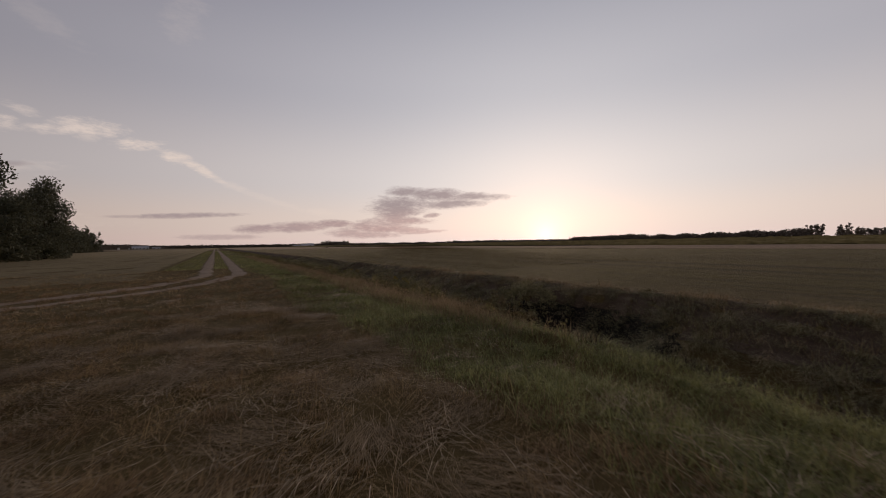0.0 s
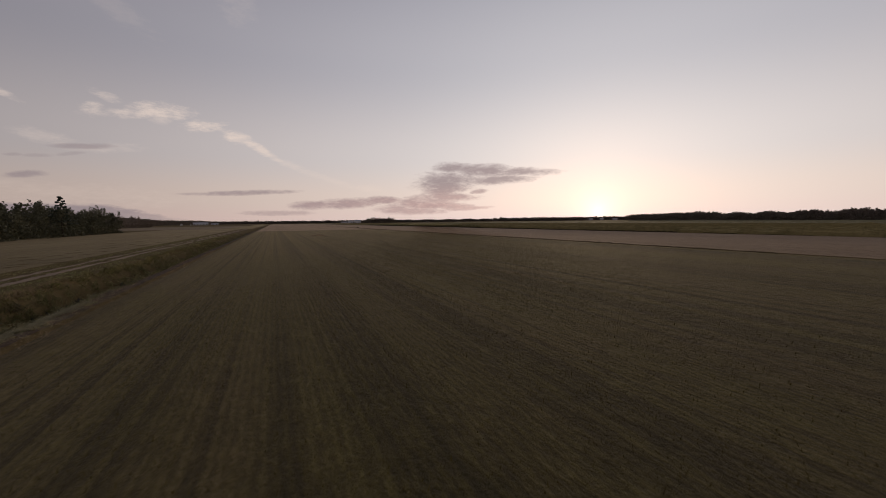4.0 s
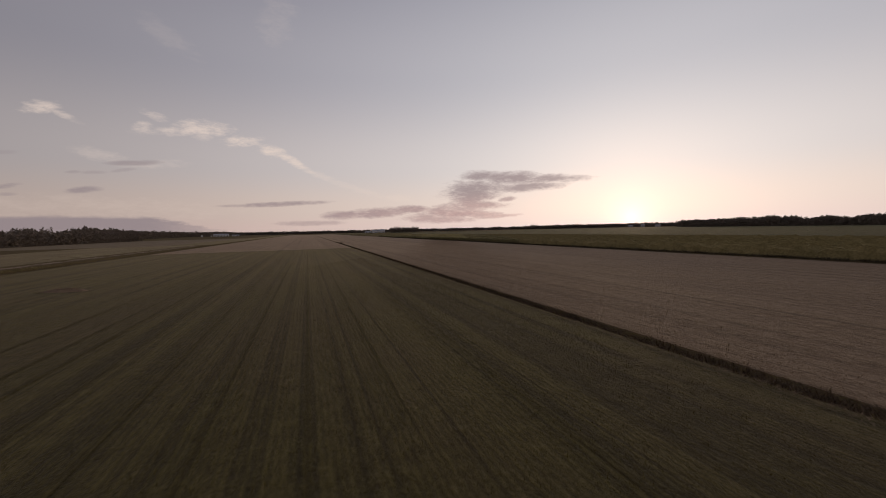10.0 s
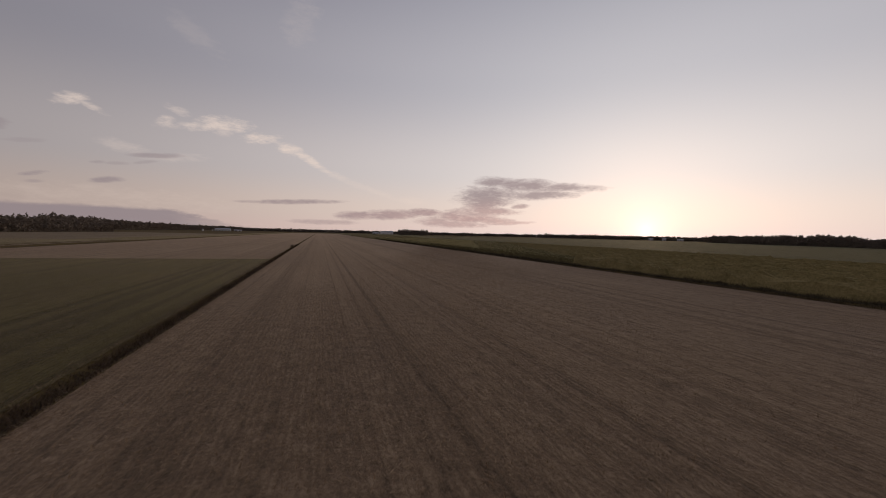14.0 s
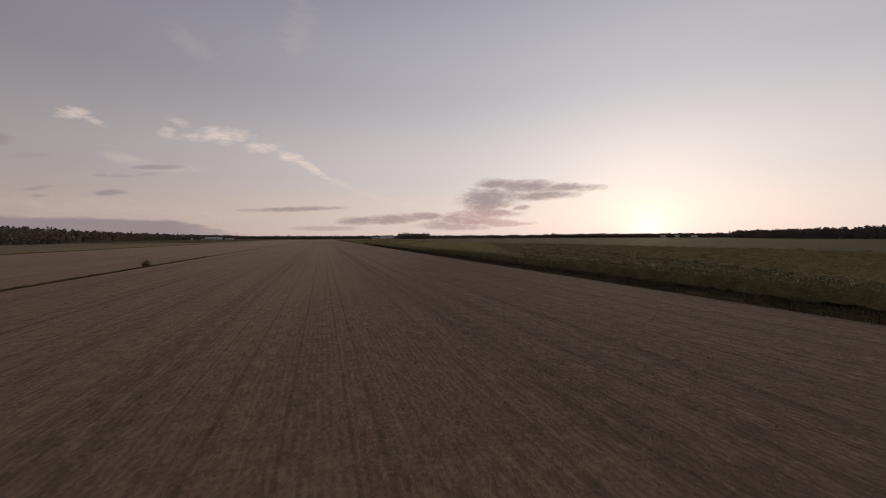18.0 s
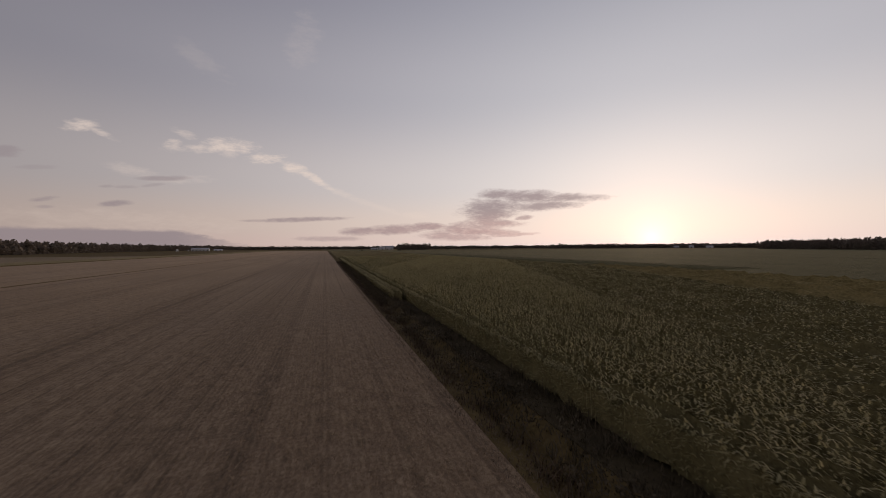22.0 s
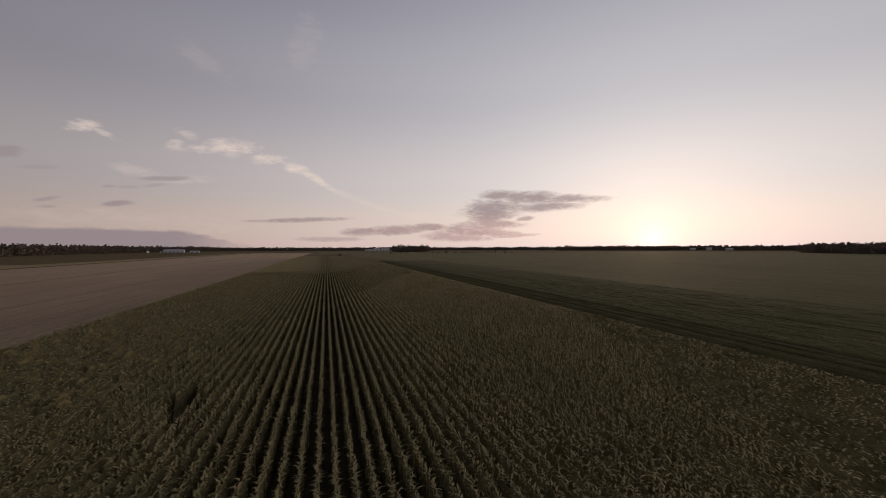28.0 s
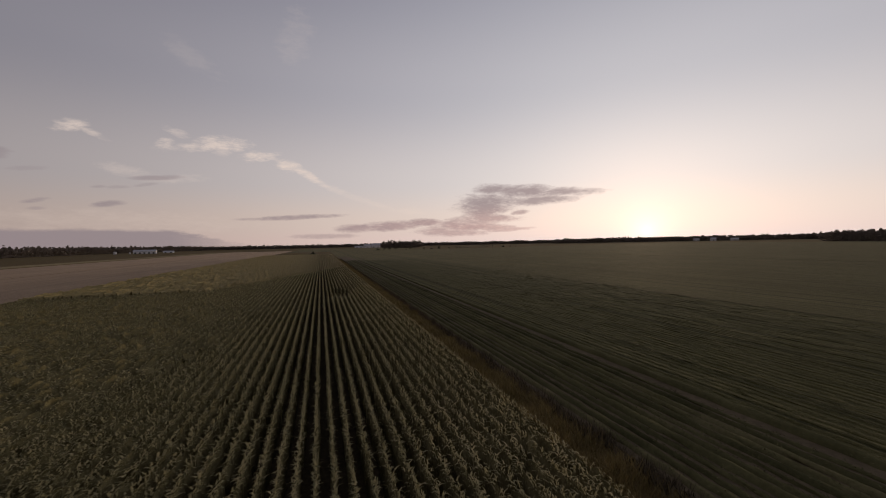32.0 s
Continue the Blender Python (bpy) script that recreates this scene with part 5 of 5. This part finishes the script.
def build_straw():
    """Cut straw standing in drill rows where the fields are seen from close by."""
    r = np.random.default_rng(12)

    def tufts(y0, y1, xmid, half, step, gap, x0, x1):
        out = []
        for xr in np.arange(x0, x1, gap):
            a, b = sorted((xmid(xr - half), xmid(xr + half)))
            a, b = max(a, y0), min(b, y1)
            if b <= a:
                continue
            y = np.arange(a, b, step)
            y = y + r.normal(0, step * 0.6, len(y))
            fade = np.clip((1 - np.abs((y - xmid(xr)) / (xmid(xr + half) - xmid(xr)))) * 1.6, 0, 1)
            y = y[r.random(len(y)) < (0.55 + 0.4 * np.sin(xr * 2.1) * np.sin(y * 0.05 + xr)) * fade]
            out.append(np.stack([xr + r.normal(0, gap * 0.17, len(y)), y, np.full(len(y), 0.015)], 1))
        return np.concatenate(out)

    p = tufts(20, 290, lambda x: 25 + (x - 19) / 0.49, 20, 0.11, 0.25, 13.2, 84.4)
    stuff("green_stubble", [blades(r, p, 0.08, 0.2, 0.022, 0.5, 0.6, 1)], M_straw_green, "short green-gold stubble stalks in drill rows", "stubble")
    p = tufts(100, 420, lambda x: 160 + (x - 85) / 0.345, 18, 0.12, 0.25, 86.2, 149.6)
    stuff("tan_stubble", [blades(r, p, 0.08, 0.20, 0.032, 0.7, 0.7, 1)], M_straw, "short pale stubble stalks in drill rows", "stubble")
    # pale cut rows stand out towards the weedy strip
    rows = []
    for xr in np.arange(60.2, 84.6, 0.25):
        y = np.arange(118 + (xr - 60) * 1.6, 186 + (xr - 60) * 1.6, 0.13)
        y = y[r.random(len(y)) < np.clip((xr - 57) / 24, 0.1, 0.95) * (0.6 + 0.4 * np.sin(xr * 1.3))]
        rows.append(np.stack([xr + r.normal(0, 0.025, len(y)), y, np.full(len(y), 0.015)], 1))
    stuff("pale_row_stubble", [blades(r, np.concatenate(rows), 0.09, 0.19, 0.022, 0.5, 0.6, 1)], M_row_straw, "pale cut stalks in drill rows beside the weedy strip", "stubble")
    # straw washed against both edges of the strip
    n = 26000
    y = 90 + 190 * r.random(n)
    side = r.random(n) < 0.6
    x = np.where(side, 85.75 + np.abs(r.normal(0, 0.55, n)), 84.75 - np.abs(r.normal(0, 0.35, n)))
    stuff("edge_straw", [strips(on_ground(x, y, 0.03), dirs(r, n), np.repeat(r.uniform(0.1, 0.6, n)[:, None], 3, 1), r.uniform(0.10, 0.30, n), r.uniform(0.012, 0.03, n), r.uniform(0.1, 0.5, n), 1)], M_straw, "pale straw along the edges of the weedy strip", "straw")
    # loose straw blown about, in flecks
    n = 70000
    y = r.uniform(146, 380, n)
    x = 85 + (y - 160) * 0.345 + r.normal(0, 8, n)
    ok = (x > 86.2) & (x < 149.5)
    x, y = x[ok], y[ok]
    n = len(x)
    stuff("loose_straw", [strips(np.stack([x, y, np.full(n, 0.035)], 1), dirs(r, n), np.repeat(r.uniform(0.04, 0.35, n)[:, None], 3, 1), r.uniform(0.10, 0.34, n), r.uniform(0.016, 0.045, n), np.full(n, 0.1), 1)], M_straw, "loose pale straw lying on the stubble", "straw")


def straw_heap():
    r = np.random.default_rng(13)
    base = tagged(new("straw_heap"), "low pale heap of old straw on the stubble", "straw heap")
    bm = bmesh.new()
    bmesh.ops.create_grid(bm, x_segments=24, y_segments=14, size=1.0)
    for v in bm.verts:
        q = max(0.0, 1 - v.co.x ** 2 - v.co.y ** 2)
        v.co = Vector((v.co.x * 2.6, v.co.y * 1.1, 0.34 * q ** 0.7 + 0.05 * noise.noise(v.co * 7) * (q > 0)))
    part("heap_core", bm, M_straw, base)
    n = 1500
    a = r.normal(0, 0.45, (n, 2))
    q = np.clip(1 - (a ** 2).sum(1), 0, 1)
    p = np.stack([a[:, 0] * 2.6, a[:, 1] * 1.1, 0.32 * q ** 0.7], 1)
    V, F = strips(p, dirs(r, n), np.full((n, 3), 0.25), r.uniform(0.2, 0.5, n), r.uniform(0.01, 0.025, n), np.full(n, 0.3), 2)
    child("loose_stalks", mesh_np("loose_stalks", V, F, M_straw, flat=True), base)
    base.matrix_basis = pose(37.8, 179.5, 0.02, 0, 0, -20)


def build_beans():
    """The beans nearest the corn stand in low rows with pale gaps."""
    r = np.random.default_rng(14)
    crop = tagged(new("bean_crop"), "low dark green beans in straight rows beside the corn", "beans")
    prof = ((-0.30, 0.0), (-0.19, 0.085), (0.0, 0.125), (0.19, 0.085), (0.30, 0.0))
    pieces, which = [], []
    for i in range(70):
        # open rows near the edge, closing up further in; two wheel gaps
        if i in (12, 14):
            continue
        tall = 1.8 if i < 12 else 2.6 if i == 13 else 1.1 * (1 - i / 72)
        x = 227.0 + i * 0.76
        size = 1.0 + 0.35 * math.sin(i * 1.9) * math.sin(i * 0.37)
        V, F = corn_ridge(r, x, 425, 800, 0.8 if i < 26 else 2.0, 2.05, [(a * size * (0.85 if i < 13 else 1.0), b * size * tall) for a, b in prof], 0.03)
        pieces.append((V, F))
        which.append(np.full(len(F), 0 if i < 15 else 1))
    V, F = join(pieces)
    tagged(child("bean_stand", mesh_np("bean_stand", V, F, [M_bean_leaf, M_bean], np.concatenate(which)), crop), kind="stuff")
    # leaves of the outer rows
    n = 60000
    k = r.integers(0, 15, n)
    k = np.where((k == 12) | (k == 14), 13, k)
    y = 440 + 190 * r.random(n)
    p = np.stack([227.0 + k * 0.76 + r.normal(0, 0.13, n), y, r.uniform(0.08, 0.24, n)], 1)
    V, F = strips(p, dirs(r, n), np.repeat(r.uniform(0.2, 0.8, n)[:, None], 3, 1), r.uniform(0.08, 0.18, n), r.uniform(0.05, 0.10, n), r.uniform(0.1, 0.6, n), 1)
    tagged(child("bean_leaf", mesh_np("bean_leaf", V, F, M_bean_leaf, flat=True), crop), kind="stuff")


build_grass()
build_ditch_weeds()
build_strips()
build_straw()
straw_heap()
build_beans()

# ---- far farms ----
def farm_building(name, x, y, length, width, wall_h, roof_h, turn, label, doors=3, windows=0, roof_mat=None):
    """A gabled shed or house: walls with openings, a roof with eaves, doors and windows set in."""
    ob = tagged(new(name), label, "farm building")
    bm = bmesh.new()
    L, W = length / 2, width / 2
    v = [bm.verts.new(p) for p in ((-L, -W, -0.3), (L, -W, -0.3), (L, W, -0.3), (-L, W, -0.3), (-L, -W, wall_h), (L, -W, wall_h), (L, W, wall_h), (-L, W, wall_h), (-L, 0, wall_h + roof_h), (L, 0, wall_h + roof_h))]
    for f in ((0, 1, 5, 4), (1, 2, 6, 9, 5), (2, 3, 7, 6), (3, 0, 4, 8, 7)):
        bm.faces.new([v[i] for i in f])
    part("wall", bm, M_white_wall, ob)
    bm = bmesh.new()
    o, t = 0.5, 0.25
    sl = roof_h / W
    for s in (-1, 1):
        q = [(-L - o, s * (W + o), wall_h - o * sl + 0.03), (L + o, s * (W + o), wall_h - o * sl + 0.03), (L + o, 0, wall_h + roof_h + 0.03), (-L - o, 0, wall_h + roof_h + 0.03)]
        lo = [bm.verts.new(p) for p in q]
        up = [bm.verts.new((a, b, c + t)) for a, b, c in q]
        bm.faces.new(up)
        bm.faces.new(lo[::-1])
        for k in range(4):
            bm.faces.new((lo[k], lo[(k + 1) % 4], up[(k + 1) % 4], up[k]))
    part("roof", bm, roof_mat or M_roof, ob)
    for k in range(doors):
        bm = bmesh.new()
        cx = -L + length * (k + 0.5) / doors
        box(bm, cx - 1.8, cx + 1.8, -W - 0.06, -W + 0.1, 0, min(wall_h * 0.8, 3.6))
        part("door", bm, M_darkwin, ob, "dark open doorway")
    for k in range(windows):
        bm = bmesh.new()
        cx = -L + length * (k + 0.5) / windows
        box(bm, cx - 0.6, cx + 0.6, -W - 0.05, -W + 0.1, wall_h * 0.45, wall_h * 0.45 + 1.3)
        part("window", bm, M_darkwin, ob, "small dark window")
    ob.matrix_basis = pose(x, y, 0, 0, 0, turn)
    return ob


def tank(x, y, radius, height, label):
    ob = tagged(new("storage_tank"), label, "tank")
    bm = bmesh.new()
    prof = [(radius, 0), (radius, height * 0.72), (radius * 0.92, height * 0.84), (radius * 0.62, height * 0.95), (0.05, height)]
    rings = [[bm.verts.new((math.cos(6.2832 * k / 18) * a, math.sin(6.2832 * k / 18) * a, z)) for k in range(18)] for a, z in prof]
    for a, b in zip(rings, rings[1:]):
        for k in range(18):
            bm.faces.new((a[k], a[(k + 1) % 18], b[(k + 1) % 18], b[k]))
    part("shell", bm, M_white_wall, ob)
    bm = bmesh.new()
    limb(bm, (0, 0, height), (0, 0, height + 0.6), radius * 0.2, radius * 0.2, 8)
    part("vent", bm, M_roof, ob)
    ob.matrix_basis = pose(x, y, 0)


farm_building("long_shed", -227, 1710, 48, 18, 6.0, 4.0, 8, "long low white farm shed before dark woods", 5)
farm_building("small_shed", -186, 1745, 24, 12, 3.5, 2.5, 8, "low grey-white shed beside the long shed", 2)
tank(-284, 1690, 3.4, 6.5, "round white tank at the wood's edge")
tank(-257, 1700, 2.0, 4.5, "small white tank beside the long shed")
farm_building("farmhouse", 382, 2020, 26, 12, 8.0, 5.0, 20, "white farmhouse far across the fields", 1, 5)
farm_building("white_barn", 418, 2035, 34, 16, 9.0, 7.0, -10, "tall white barn with a grey roof", 2)
farm_building("white_outbuilding", 352, 2040, 30, 10, 5.0, 3.0, 5, "low white outbuilding by the barn", 2)
farm_building("far_house", 1690, 1640, 18, 11, 7.0, 5.0, -45, "white house among far trees", 1, 3)
farm_building("far_house", 1735, 1590, 24, 11, 6.0, 4.0, -40, "white house among far trees", 1, 3)
farm_building("far_barn", 1650, 1680, 20, 12, 6.0, 4.0, -50, "pale barn among far trees", 2)
r_far = np.random.default_rng(15)
cs = np.array([(202, 985, 2.2), (203.5, 984, 1.8), (200.8, 986, 1.6), (202.3, 985.5, 3.6)])
stuff("field_shrub", [leaf_cards(r_far, cs, np.full((4, 3), 1.5), 90, 0.5)], M_foliage, "lone dark shrub at the end of the corn", "shrub")
forest("hedge_far_beans", 49, line_pts(r_far, [(300, 1252), (640, 1300)], 14.0, 1, 5.0), 2, 6, 4.0, "scattered low bushes at the far end of the beans", 30)
